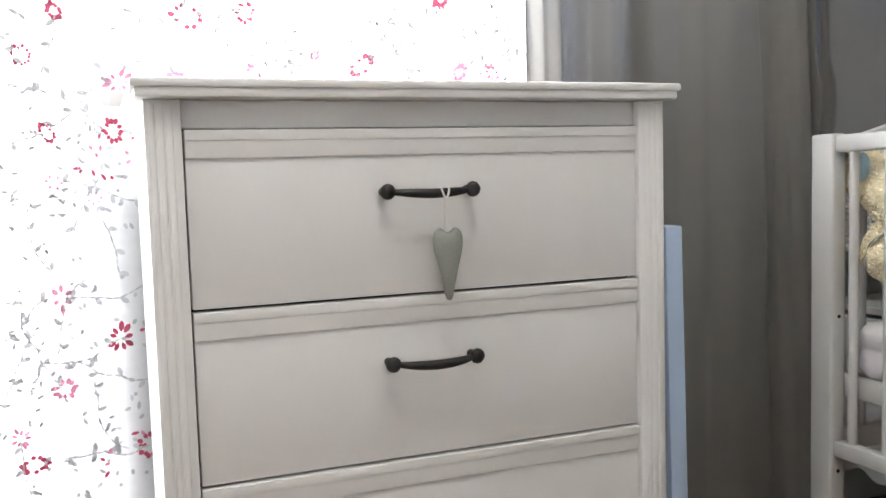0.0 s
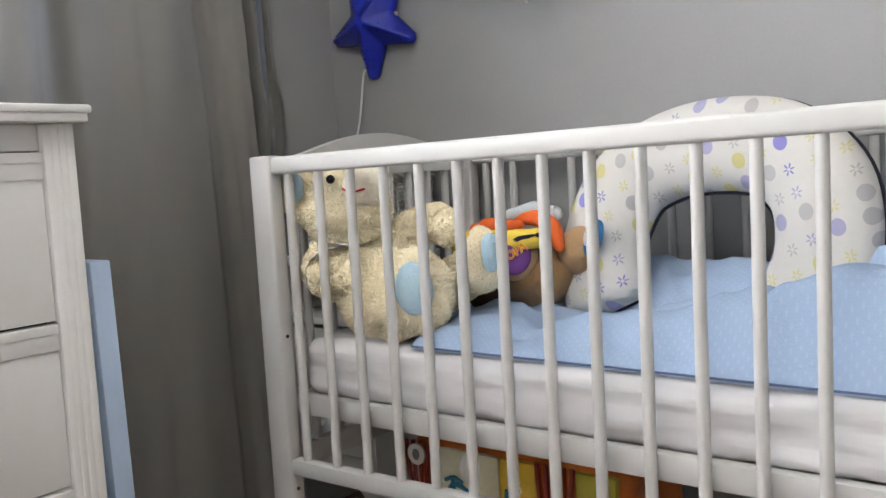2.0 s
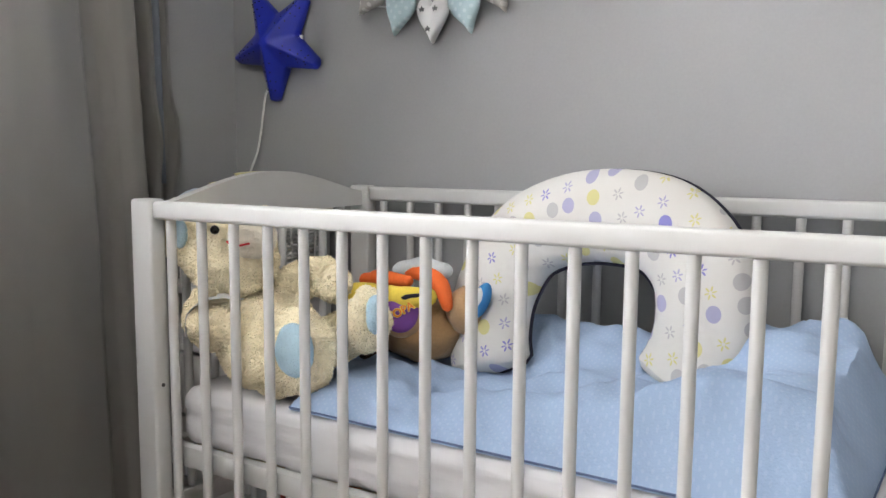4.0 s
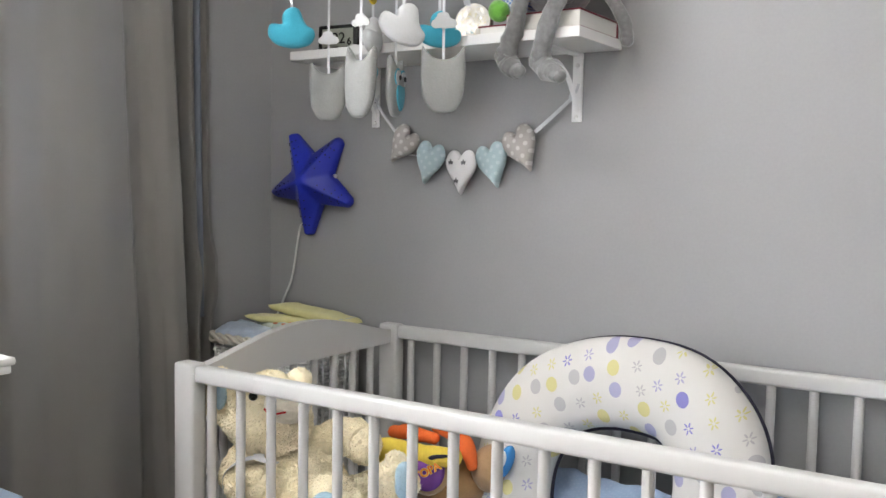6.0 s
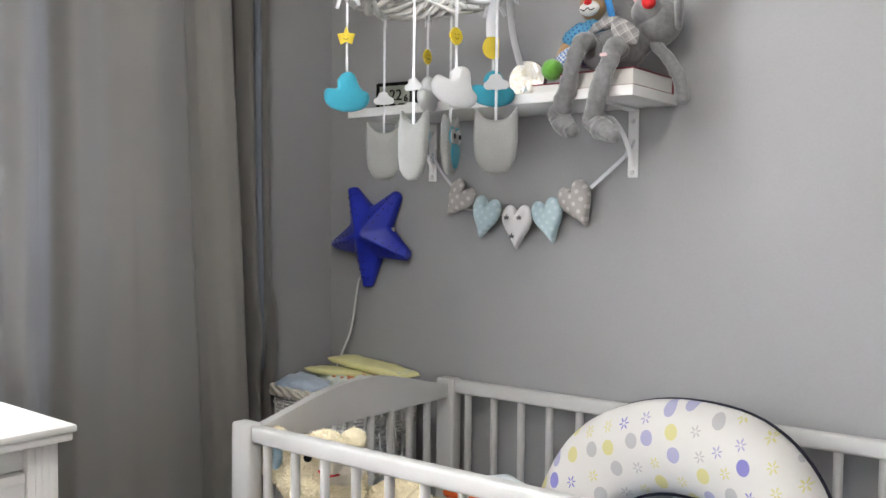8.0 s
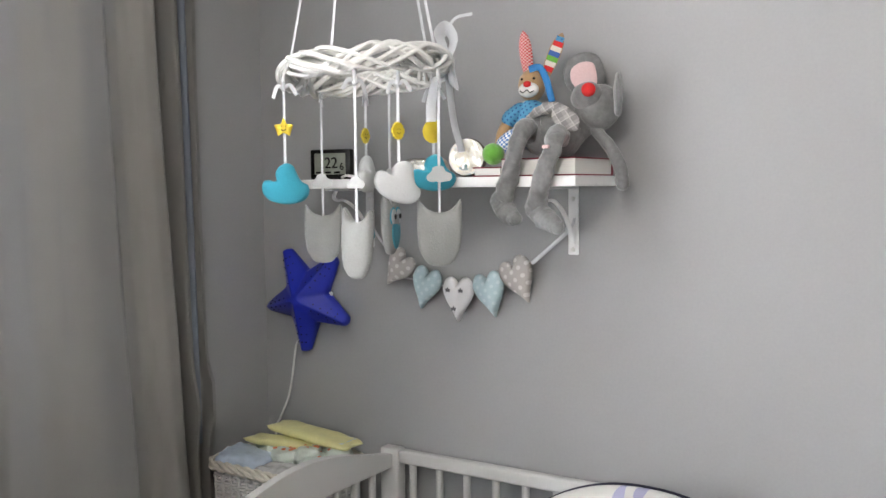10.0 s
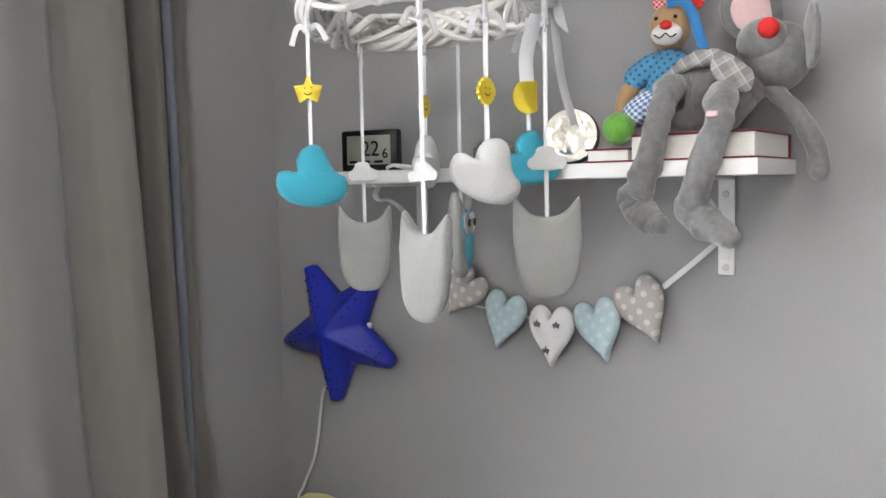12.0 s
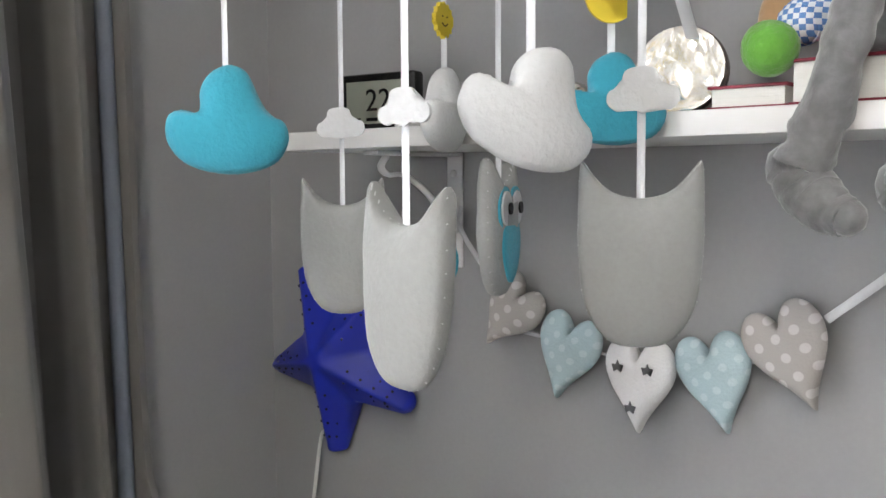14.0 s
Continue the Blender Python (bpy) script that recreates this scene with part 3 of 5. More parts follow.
for x, z in spots:
    if x > -1.08:
        continue
    kind = rnd.random()
    if kind < 0.34:
        bloom(red, x, z, rnd.uniform(0.02, 0.034), rnd.choice((9, 13, 17)), rnd.uniform(0.5, 0.9), rnd.uniform(0, 6), rnd.uniform(0.25, 0.6))
    elif kind < 0.66:
        bloom(pink, x, z, rnd.uniform(0.015, 0.03), rnd.choice((6, 9, 14)), rnd.uniform(0.5, 0.9), rnd.uniform(0, 6), rnd.uniform(0.2, 0.55))
    elif kind < 0.8:
        for j in range(12):
            petal(red if j % 2 else pink, x + rnd.uniform(-0.05, 0.05), z + rnd.uniform(-0.04, 0.04), rnd.uniform(0, 6), rnd.uniform(0.008, 0.016), 0.006)
    if kind > 0.5:
        for j in range(14):
            petal(grey_p if j % 3 else pale, x + rnd.uniform(-0.07, 0.07), z + rnd.uniform(-0.06, 0.06), rnd.uniform(0, 6), rnd.uniform(0.007, 0.017), 0.0065)
    # a trailing stem with leaves
    a = rnd.uniform(0, 6.28)
    px, pz = x, z
    for j in range(11):
        a += rnd.uniform(-0.35, 0.35)
        petal(grey_p if j % 2 else pale, px, pz, a, 0.016, 0.0036)
        if j % 3 == 1:
            petal(pale, px, pz, a + rnd.choice((-0.9, 0.9)), 0.019, 0.009)
        px += 0.0135 * math.cos(a)
        pz += 0.0135 * math.sin(a)
tagged(part("red_flower_print", red, RED, voile, "printed red flowers", smooth=False), kind="stuff")
tagged(part("pink_flower_print", pink, PINK, voile, "printed pink flowers", smooth=False), kind="stuff")
tagged(part("grey_sprig_print", grey_p, GREYP, voile, "printed grey sprigs", smooth=False), kind="stuff")
tagged(part("pale_leaf_print", pale, PALEP, voile, "printed pale leaves", smooth=False), kind="stuff")


# ---- chest of drawers ----
def chest():
    X0, X1, YF, YB, ZT = -1.826, -1.05, -0.518, -0.105, 0.98
    c = thing("chest_of_drawers", ((X0 + X1) / 2, -0.28, 0), "white lacquered chest of drawers with black iron handles", "chest of drawers")
    top = box(X0 - 0.016, X1 + 0.016, YF - 0.027, YB, ZT - 0.012, ZT, 0.004)
    box(X0 - 0.011, X1 + 0.011, YF - 0.023, YB, ZT - 0.024, ZT - 0.011, 0.003, bm=top)
    part("top", top, LACQ, c)
    # fluted corner posts
    for x0, x1, s in ((X0, X0 + 0.046, -1), (X1 - 0.046, X1, 1)):
        post = part("corner_post", box(x0, x1, YF, YF + 0.045, 0, ZT - 0.025, 0.002), LACQ, c)
        for k in range(3):
            cx = (x0 + 0.009 + 0.011 * k) if s < 0 else (x1 - 0.009 - 0.011 * k)
            part("bead", box(cx - 0.0042, cx + 0.0042, YF - 0.0014, YF + 0.002, 0.05, ZT - 0.03, 0.0013), LACQ, post)
    part("side_panel", box(X0 + 0.004, X0 + 0.022, YF + 0.045, YB, 0.02, ZT - 0.025, 0.002), LACQ, c)
    part("side_panel", box(X1 - 0.022, X1 - 0.004, YF + 0.045, YB, 0.02, ZT - 0.025, 0.002), LACQ, c)
    part("back_panel", box(X0 + 0.022, X1 - 0.022, YB - 0.008, YB, 0.05, ZT - 0.025), LACQ, c)
    part("frieze", box(X0 + 0.046, X1 - 0.046, YF + 0.012, YF + 0.03, 0.918, ZT - 0.025, 0.002), LACQ, c)
    # near-black core: the shade between the drawers is put into its colour
    part("carcass", box(X0 + 0.05, X1 - 0.05, YF + 0.03, YB - 0.02, 0.06, 0.92), GAP_SHADE, c, "inner carcass painted near-black for the shade in the drawer gaps")
    part("plinth", box(X0 + 0.046, X1 - 0.046, YF + 0.01, YF + 0.03, 0.0, 0.1, 0.003), LACQ, c)
    xa, xb = X0 + 0.0485, X1 - 0.0485
    for z0, z1 in ((0.682, 0.916), (0.445, 0.678), (0.208, 0.441), (0.105, 0.204)):
        dr = part("drawer", box(xa, xb, YF + 0.006, YF + 0.024, z0, z1, 0.0015), LACQ, c)
        if z1 - z0 > 0.12:
            part("drawer_moulding", box(xa, xb, YF + 0.0025, YF + 0.0075, z1 - 0.037, z1, 0.0012), LACQ, dr)
            part("drawer_lip", box(xa, xb, YF + 0.0005, YF + 0.004, z1 - 0.014, z1, 0.0012), LACQ, dr)
            hz, hx, hy = {0.682: 0.828, 0.445: 0.587, 0.208: 0.349}[z0], -1.45, YF - 0.022
            h = tube(spline([(hx - 0.0635, hy + 0.006, hz), (hx - 0.035, hy - 0.006, hz - 0.0025), (hx, hy - 0.009, hz - 0.004), (hx + 0.035, hy - 0.006, hz - 0.0025), (hx + 0.0635, hy + 0.006, hz)], 21),
                     [0.0035 + 0.0035 * math.sin(math.pi * i / 20) for i in range(21)], 10)
            for s in (-1, 1):
                ball((hx + s * 0.0635, hy + 0.002, hz), (0.0115, 0.008, 0.0115), sub=2, bm=h)
                tube([(hx + s * 0.0635, hy, hz), (hx + s * 0.0635, YF + 0.008, hz)], 0.006, 10, bm=h)
            part("handle", h, IRON, dr, "black iron bow handle")


chest()


def heart_outline(w, h, n=48, droop=0.0):
    out = []
    for i in range(n):
        t = 2 * math.pi * i / n
        u = 16 * math.sin(t) ** 3 / 17
        v = (13 * math.cos(t) - 5 * math.cos(2 * t) - 2 * math.cos(3 * t) - math.cos(4 * t) + 2.5) / 14.5
        out.append((u * w / 2, v * h / 2 - (droop * h * max(0, -v) ** 2)))
    return out


hp = thing("heart_pendant", (-1.43, -0.515, 0.73), "long grey fabric heart hanging on a string from a drawer handle", "heart pendant")
m = Matrix.Translation((-1.4285, -0.512, 0.739)) @ Matrix.Scale(0.92, 4) @ Matrix(((1, 0, 0, 0), (0, 0, -1, 0), (0, 1, 0, 0), (0, 0, 0, 1)))
part("heart", puff(smooth_outline([(0.0, 0.032), (0.012, 0.04), (0.022, 0.032), (0.0235, 0.012), (0.016, -0.016), (0.009, -0.042), (0.005, -0.066), (0, -0.071), (-0.005, -0.066), (-0.009, -0.042), (-0.016, -0.016), (-0.0235, 0.012), (-0.022, 0.032), (-0.012, 0.04)], 56), 0.022, m, wrinkle=0.002), mat("sage_grey_fabric", (0.27, 0.28, 0.255), 0.9, 0.08, 30, 0.5, 300), hp)
st = tube(spline([(-1.4295, -0.5100, 0.7720), (-1.4320, -0.5160, 0.8020), (-1.4330, -0.5190, 0.8220)], 8), 0.0014, 6)
tube(spline([(-1.4355, -0.5190, 0.8340), (-1.4390, -0.5220, 0.8300), (-1.4335, -0.5235, 0.8170), (-1.4280, -0.5220, 0.8300), (-1.4315, -0.5190, 0.8340)], 12), 0.0016, 6, bm=st)
ball((-1.4325, -0.5210, 0.8170), (0.003, 0.002, 0.003), sub=1, bm=st)
part("string", st, CORD, hp, "cream string")
hp.location += Vector((-0.0015, -0.033, -0.001))

pb = box(-1.028, -0.995, -0.49, -0.14, 0, 0.755, 0.003)
for v in pb.verts:
    v.co.x += (0.755 - v.co.z) * 0.018
solid("folded_board", pb, BLUEB, "pale blue board standing upright beside the chest of drawers", "board")


# ---- crib ----
CX0, CX1, CY0, CY1 = -0.672, -0.034, -0.432, -1.685
crib = thing("crib", ((CX0 + CX1) / 2, (CY0 + CY1) / 2, 0), "white painted wooden baby crib with round bars", "crib")
for x in (CX0, CX1 - 0.034):
    for y0 in (CY0 - 0.052, CY1):
        p = box(x, x + 0.034, y0, y0 + 0.052, 0.0, 0.902, 0.006, 3)
        po = part("post", p, CRIBW, crib)
        if x == CX0 and y0 > -1:
            for hz in (0.575, 0.29):
                b = bmesh.new()
                bmesh.ops.create_cone(b, segments=10, radius1=0.0035, radius2=0.0035, depth=0.002, cap_ends=True, matrix=Matrix.Translation((x + 0.017, y0 - 0.0005, hz)) @ Matrix.Rotation(radians(90), 4, "X"))
                part("screw_hole", b, IRON, po, "dark screw hole")
YA, YB2 = CY0 - 0.052, CY1 + 0.052
for x, nm in ((CX0 + 0.004, "front"), (CX1 - 0.03, "back")):
    part("top_rail", box(x, x + 0.026, YA, YB2, 0.868, 0.899, 0.006, 3), CRIBW, crib)
    part("bottom_rail", box(x, x + 0.026, YA, YB2, 0.318, 0.348, 0.005), CRIBW, crib)
    cx = x + 0.013
    bar = None
    for k in range(15):
        y = -0.517 - 0.0747 * k
        if bar is None:
            bar = part("bar", tube([(cx, y, 0.34), (cx, y, 0.872)], 0.0086, 12), CRIBW, crib)
        else:
            again(bar, (0, -0.0747 * k, 0))
part("base_rail", box(CX0 + 0.034, CX0 + 0.056, YA + 0.02, YB2 - 0.02, 0.426, 0.465, 0.004), CRIBW, crib)
part("base_rail", box(CX1 - 0.056, CX1 - 0.034, YA + 0.02, YB2 - 0.02, 0.426, 0.465, 0.004), CRIBW, crib)
for k in range(9):
    y = YA - 0.06 - k * 0.125
    part("slat", box(CX0 + 0.036, CX1 - 0.036, y - 0.035, y + 0.035, 0.447, 0.458), mat("bare_wood", (0.5, 0.4, 0.27), 0.7, 0.1, 8) if k == 0 else bpy.data.materials["bare_wood"], crib)
for y in (CY0 - 0.038, CY1 + 0.014):
    xs = [CX0 + 0.034 + (CX1 - CX0 - 0.068) * i / 24 for i in range(25)]
    prof = [(x, 0.858) for x in xs] + [(x, 0.89 + 0.052 * math.sin(math.pi * (x - xs[0]) / (xs[-1] - xs[0])) ** 1.3) for x in reversed(xs)]
    m = Matrix(((1, 0, 0, 0), (0, 0, 1, y + 0.012), (0, 1, 0, 0), (0, 0, 0, 1)))
    hb = plate_of(prof, 0.022, m)
    part("headboard", hb, CRIBW, crib, "arched end board")
    part("end_rail", box(CX0 + 0.034, CX1 - 0.034, y, y + 0.024, 0.318, 0.36, 0.004), CRIBW, crib)
    part("end_rail", box(CX0 + 0.034, CX1 - 0.034, y, y + 0.024, 0.42, 0.462, 0.004), CRIBW, crib)
    bar = None
    for k in range(8):
        x = CX0 + 0.034 + 0.0633 * (k + 1)
        if bar is None:
            bar = part("end_bar", tube([(x, y + 0.012, 0.35), (x, y + 0.012, 0.865)], 0.0086, 12), CRIBW, crib)
        else:
            again(bar, (0.0633 * k, 0, 0))


# the crib stands a touch higher towards its foot
seen_meshes = set()
for o in crib.children:
    y_mid = o.location.y + crib.location.y
    if o.name.startswith(("bar", "end_bar")):
        y0 = -0.517 if o.name.startswith("bar") else o.data.vertices[0].co.y + y_mid
        o.location.z += 0.012 * (CY0 - y0 - o.location.y)
    elif o.data.name not in seen_meshes and not o.name.startswith(("base_rail", "slat")):
        seen_meshes.add(o.data.name)
        for v in o.data.vertices:
            v.co.z += 0.012 * (CY0 - v.co.y - y_mid) if v.co.z > 0.02 else 0


def soft_box(x0, x1, y0, y1, z0, z1, r, n, wr, freq, sag=0.0, seed=0.0):
    """A rounded cloth-covered block with creases."""
    b = bmesh.new()
    bmesh.ops.create_cube(b, size=2)
    bmesh.ops.subdivide_edges(b, edges=b.edges[:], cuts=n, use_grid_fill=True)
    hx, hy, hz = (x1 - x0) / 2, abs(y1 - y0) / 2, (z1 - z0) / 2
    c = Vector(((x0 + x1) / 2, (y0 + y1) / 2, (z0 + z1) / 2))
    for v in b.verts:
        p = Vector((v.co.x * hx, v.co.y * hy, v.co.z * hz))
        q = Vector((max(-hx + r, min(hx - r, p.x)), max(-hy + r, min(hy - r, p.y)), max(-hz + r, min(hz - r, p.z))))
        d = p - q
        if d.length > 1e-6:
            p = q + d.normalized() * r
        w = c + p
        nrm = d.normalized() if d.length > 1e-6 else Vector((0, 0, 0))
        if nrm.length == 0:
            nrm = Vector((0, 0, 1 if p.z > 0 else -1)) if abs(p.z) > hz - r - 1e-4 else nrm
        f = wr * (noise.noise(Vector((w.x * freq, w.y * freq * 0.45, w.z * freq * 1.7 + seed))) + 0.5 * noise.noise(w * freq * 2.3 + Vector((seed, 0, 0))))
        v.co = w + nrm * f
        v.co.z -= sag * (1 - (p.x / hx) ** 2) * (1 - (p.y / hy) ** 2) if p.z > 0 else 0
    return b


solid("mattress", soft_box(CX0 + 0.046, CX1 - 0.046, CY1 + 0.06, CY0 - 0.056, 0.459, 0.568, 0.03, 60, 0.006, 20), SHEET, "crib mattress in a creased white fitted sheet", "mattress")


# ---- duvet ----
def duvet():
    b = bmesh.new()
    nx, ny = 80, 140
    x0, x1, y0, y1 = CX0 + 0.055, CX1 - 0.05, -0.615, -1.60
    top, bot = [], []
    for i in range(ny + 1):
        v = i / ny
        y = y0 + (y1 - y0) * v
        rt, rb = [], []
        for k in range(nx + 1):
            u = k / nx
            edge = min(u, 1 - u, v * 1.6, (1 - v) * 1.6)
            start = y - 0.20 * max(0, 0.55 - u) * (1 - v) * 1.2 + 0.05 * max(0, u - 0.5) * (1 - v)
            x = x0 + (x1 - x0) * u
            bulge = 0.042 * min(1, edge / 0.13) ** 0.5
            heap = 0.075 * math.exp(-((u - 0.9) / 0.18) ** 2 - ((v - 0.45) / 0.3) ** 2) + 0.1 * math.exp(-((v - 0.86) / 0.2) ** 2) * (0.35 + 0.65 * min(1, u * 1.6)) + 0.055 * math.exp(-((u - 0.16) / 0.13) ** 2) * min(1.0, max(0.0, (v - 0.3) / 0.3))
            w = 0.028 * noise.noise(Vector((x * 8, y * 5, 1.7))) + 0.017 * noise.noise(Vector((x * 19 + y * 6, y * 13, 4))) - 0.026 * abs(noise.noise(Vector((x * 11 - y * 7, y * 9 + x * 4, 8))))
            base = 0.57
            rt.append(b.verts.new((x, start, base + bulge * 0.8 + (heap + w) * min(1, edge / 0.1))))
            rb.append(b.verts.new((x, start, base - 0.003 + heap * 0.8 * min(1, edge / 0.1) * 0.2)))
        top.append(rt)
        bot.append(rb)
    for i in range(ny):
        for k in range(nx):
            b.faces.new((top[i][k], top[i][k + 1], top[i + 1][k + 1], top[i + 1][k]))
            b.faces.new((bot[i][k], bot[i + 1][k], bot[i + 1][k + 1], bot[i][k + 1]))
    loop_t = [top[0][k] for k in range(nx)] + [top[i][nx] for i in range(ny)] + [top[ny][k] for k in range(nx, 0, -1)] + [top[i][0] for i in range(ny, 0, -1)]
    loop_b = [bot[0][k] for k in range(nx)] + [bot[i][nx] for i in range(ny)] + [bot[ny][k] for k in range(nx, 0, -1)] + [bot[i][0] for i in range(ny, 0, -1)]
    for k in range(len(loop_t)):
        j = (k + 1) % len(loop_t)
        b.faces.new((loop_t[k], loop_t[j], loop_b[j], loop_b[k]))
    edge_line = [v.co + Vector((0, 0, 0.004)) for v in loop_b]
    d = thing("duvet", (-0.35, -1.1, 0.565), "light blue duvet with small white dots, rumpled on the mattress", "duvet")
    part("cover", b, DUVET, d)
    part("seam", tube(edge_line[::2], 0.0016, 6, closed=True), mat("dark_blue_seam", (0.1, 0.14, 0.26), 0.9), d, "dark blue edge seam")


duvet()


# ---- nursing pillow ----
def nursing_pillow():
    p = thing("nursing_pillow", (-0.25, -1.1, 0.6), "curved nursing pillow in cream cotton printed with ovals and flowers", "nursing pillow")
    cy = -1.098
    ctrl = [(cy + 0.152, 0.585), (cy + 0.174, 0.655), (cy + 0.174, 0.735), (cy + 0.138, 0.818), (cy + 0.066, 0.862), (cy - 0.025, 0.877), (cy - 0.125, 0.863), (cy - 0.194, 0.802), (cy - 0.215, 0.717), (cy - 0.202, 0.65), (cy - 0.174, 0.6)]
    lean = lambda z: -0.305 + (z - 0.56) * 0.36
    pts = spline([(lean(z), y, z) for y, z in ctrl], 72)
    b = bmesh.new()
    n, seg = len(pts), 36
    rings, outer, inner = [], [], []
    nrm = Vector((-1, 0, 0.36)).normalized()
    for i, q in enumerate(pts):
        d = (pts[min(i + 1, n - 1)] - pts[max(i - 1, 0)]).normalized()
        side = d.cross(nrm).normalized()
        e = min(i, n - 1 - i) / (n - 1)
        end = min(1.0, math.sqrt(max(0.0, 1 - (1 - min(1, e / 0.035)) ** 2)) + 0.04)
        mid = math.sin(math.pi * i / (n - 1))
        wid = (0.076 + 0.008 * mid) * end
        thk = (0.046 + 0.014 * mid) * end
        ring = []
        for k in range(seg):
            a = 2 * math.pi * k / seg
            c, s = math.cos(a), math.sin(a)
            pt = q + side * wid * c + nrm * (thk * s * abs(s) ** -0.15 if abs(s) > 1e-6 else 0)
            pt += nrm * 0.005 * noise.noise(pt * 14) * s
            ring.append(b.verts.new(pt))
        rings.append(ring)
        outer.append(q + side * (wid + 0.002) - nrm * 0.006)
        inner.append(q - side * (wid + 0.002) - nrm * 0.006)
    for i in range(n - 1):
        for k in range(seg):
            b.faces.new((rings[i][k], rings[i][(k + 1) % seg], rings[i + 1][(k + 1) % seg], rings[i + 1][k]))
    b.faces.new(rings[0])
    b.faces.new(rings[-1])
    part("cushion", b, PRINT, p)
    part("piping", tube(outer + inner[::-1], 0.0032, 8, closed=True), NAVY, p, "dark navy piping")


nursing_pillow()


# ---- plush helpers ----
def limb(points, radii, lumps=0.0, freq=30.0, seg=18, n=20, bm=None, creases=0.0):
    """A stuffed limb along points, rounded at both ends."""
    k = len(points)
    pts = spline(points, n)
    rr = []
    for i in range(n):
        s = i / (n - 1) * (k - 1)
        j = min(int(s), k - 2)
        rr.append(radii[j] + (radii[j + 1] - radii[j]) * (s - j))
    if creases:
        rr = [q * (1 - 0.09 * abs(noise.noise(Vector((i * 0.5, creases, 0)))) + 0.02 * math.sin(i * 1.1 + creases)) for i, q in enumerate(rr)]
    b = tube(pts, rr, seg, bm=bm)
    if lumps:
        for v in b.verts:
            v.co += lumps * noise.noise_vector(v.co * freq)
    for p, q in ((pts[0], rr[0]), (pts[-1], rr[-1])):
        ball(p, (q * 0.98,) * 3, sub=2, bm=b)
    return b


# ---- teddy bear ----
def plush(bm, amp=1.0):
    """Tousled pile: curls of several sizes pushed out of the surface."""
    bm.normal_update()
    move = []
    for v in bm.verts:
        p = v.co
        f = 0.005 * noise.noise(p * 40) + 0.004 * abs(noise.noise(p * 80 + Vector((3, 1, 7)))) + 0.0025 * noise.noise(p * 170)
        side = noise.noise_vector(p * 60) * 0.0015
        move.append(v.normal * f * amp + side * amp)
    for v, d in zip(bm.verts, move):
        v.co += d
    return tufts(bm, amp)


def tufts(bm, amp):
    """Short curved locks of pile standing on the surface."""
    bm.normal_update()
    rng = random.Random(len(bm.verts))
    roots = []
    for f in bm.faces:
        want = f.calc_area() * 110000
        for _ in range(int(want) + (rng.random() < want % 1)):
            v = [q.co for q in f.verts]
            a, c = sorted((rng.random(), rng.random()))
            p = v[0] * a + v[1] * (c - a) + v[2] * (1 - c)
            roots.append((p, f.normal.copy()))
    for p, n in roots:
        lean = noise.noise_vector(p * 45) * 0.9 + Vector((rng.uniform(-0.5, 0.5), rng.uniform(-0.5, 0.5), rng.uniform(-0.6, 0.2)))
        d = (n + lean * 0.55).normalized()
        t = d.orthogonal().normalized()
        u = d.cross(t)
        size = (0.6 + 0.4 * min(amp, 1.0)) * rng.uniform(0.7, 1.25)
        ln, w = 0.0042 * size * (0.45 + 0.55 * min(amp, 1.0)), 0.0019 * size
        turn = rng.uniform(0, 6.28)
        base = p - n * 0.001
        ring = [bm.verts.new(base + (t * math.cos(turn + k * 2.094) + u * math.sin(turn + k * 2.094)) * w) for k in range(3)]
        tip = bm.verts.new(base + d * ln + lean * ln * 0.35)
        for k in range(3):
            bm.faces.new((ring[k], ring[(k + 1) % 3], tip))
    return bm


bear = thing("teddy_bear", (-0.52, -0.62, 0.565), "cream plush teddy bear with pale blue soles slumped in the crib", "teddy bear")
part("body", plush(ball((-0.53, -0.615, 0.655), (0.085, 0.098, 0.095), lumps=0.01, freq=20, sub=5)), FUR, bear)
head = part("head", plush(ball((-0.562, -0.562, 0.803), (0.07, 0.092, 0.078), lumps=0.008, freq=22, sub=5)), FUR, bear)
part("muzzle", plush(ball((-0.588, -0.64, 0.84), (0.042, 0.042, 0.035), lumps=0.003, sub=4), 0.3), MUZZ, head, "pale muzzle")
part("mouth", tube(spline([(-0.634, -0.628, 0.838), (-0.6345, -0.645, 0.831), (-0.622, -0.668, 0.836)], 10), 0.0018, 6), REDP, head, "stitched red mouth")
part("eye", ball((-0.632, -0.598, 0.855), (0.007, 0.009, 0.008), sub=2), BLACK, head, "black button eye")
ear = part("ear", plush(ball((-0.61, -0.492, 0.838), (0.026, 0.036, 0.05), lumps=0.004, sub=4)), FUR, head)
part("inner_ear", plush(ball((-0.63, -0.51, 0.842), (0.012, 0.014, 0.026), lumps=0.003, sub=3), 0.3), FURB, ear, "pale blue inner ear")
part("ear", plush(ball((-0.52, -0.6, 0.868), (0.022, 0.024, 0.02), lumps=0.004, sub=3), 0.6), FUR, head)
part("arm", plush(limb([(-0.57, -0.55, 0.735), (-0.597, -0.53, 0.7), (-0.6, -0.555, 0.678), (-0.592, -0.615, 0.69)], [0.034, 0.04, 0.043, 0.038], 0.006, 25, 40, 44)), FUR, bear)
part("arm", plush(limb([(-0.5, -0.63, 0.74), (-0.485, -0.69, 0.765), (-0.49, -0.735, 0.76)], [0.033, 0.036, 0.034], 0.006, 25, 36, 36)), FUR, bear)
leg = part("leg", plush(limb([(-0.55, -0.62, 0.612), (-0.572, -0.68, 0.618), (-0.58, -0.71, 0.64)], [0.044, 0.05, 0.052], 0.006, 22, 40, 36)), FUR, bear)
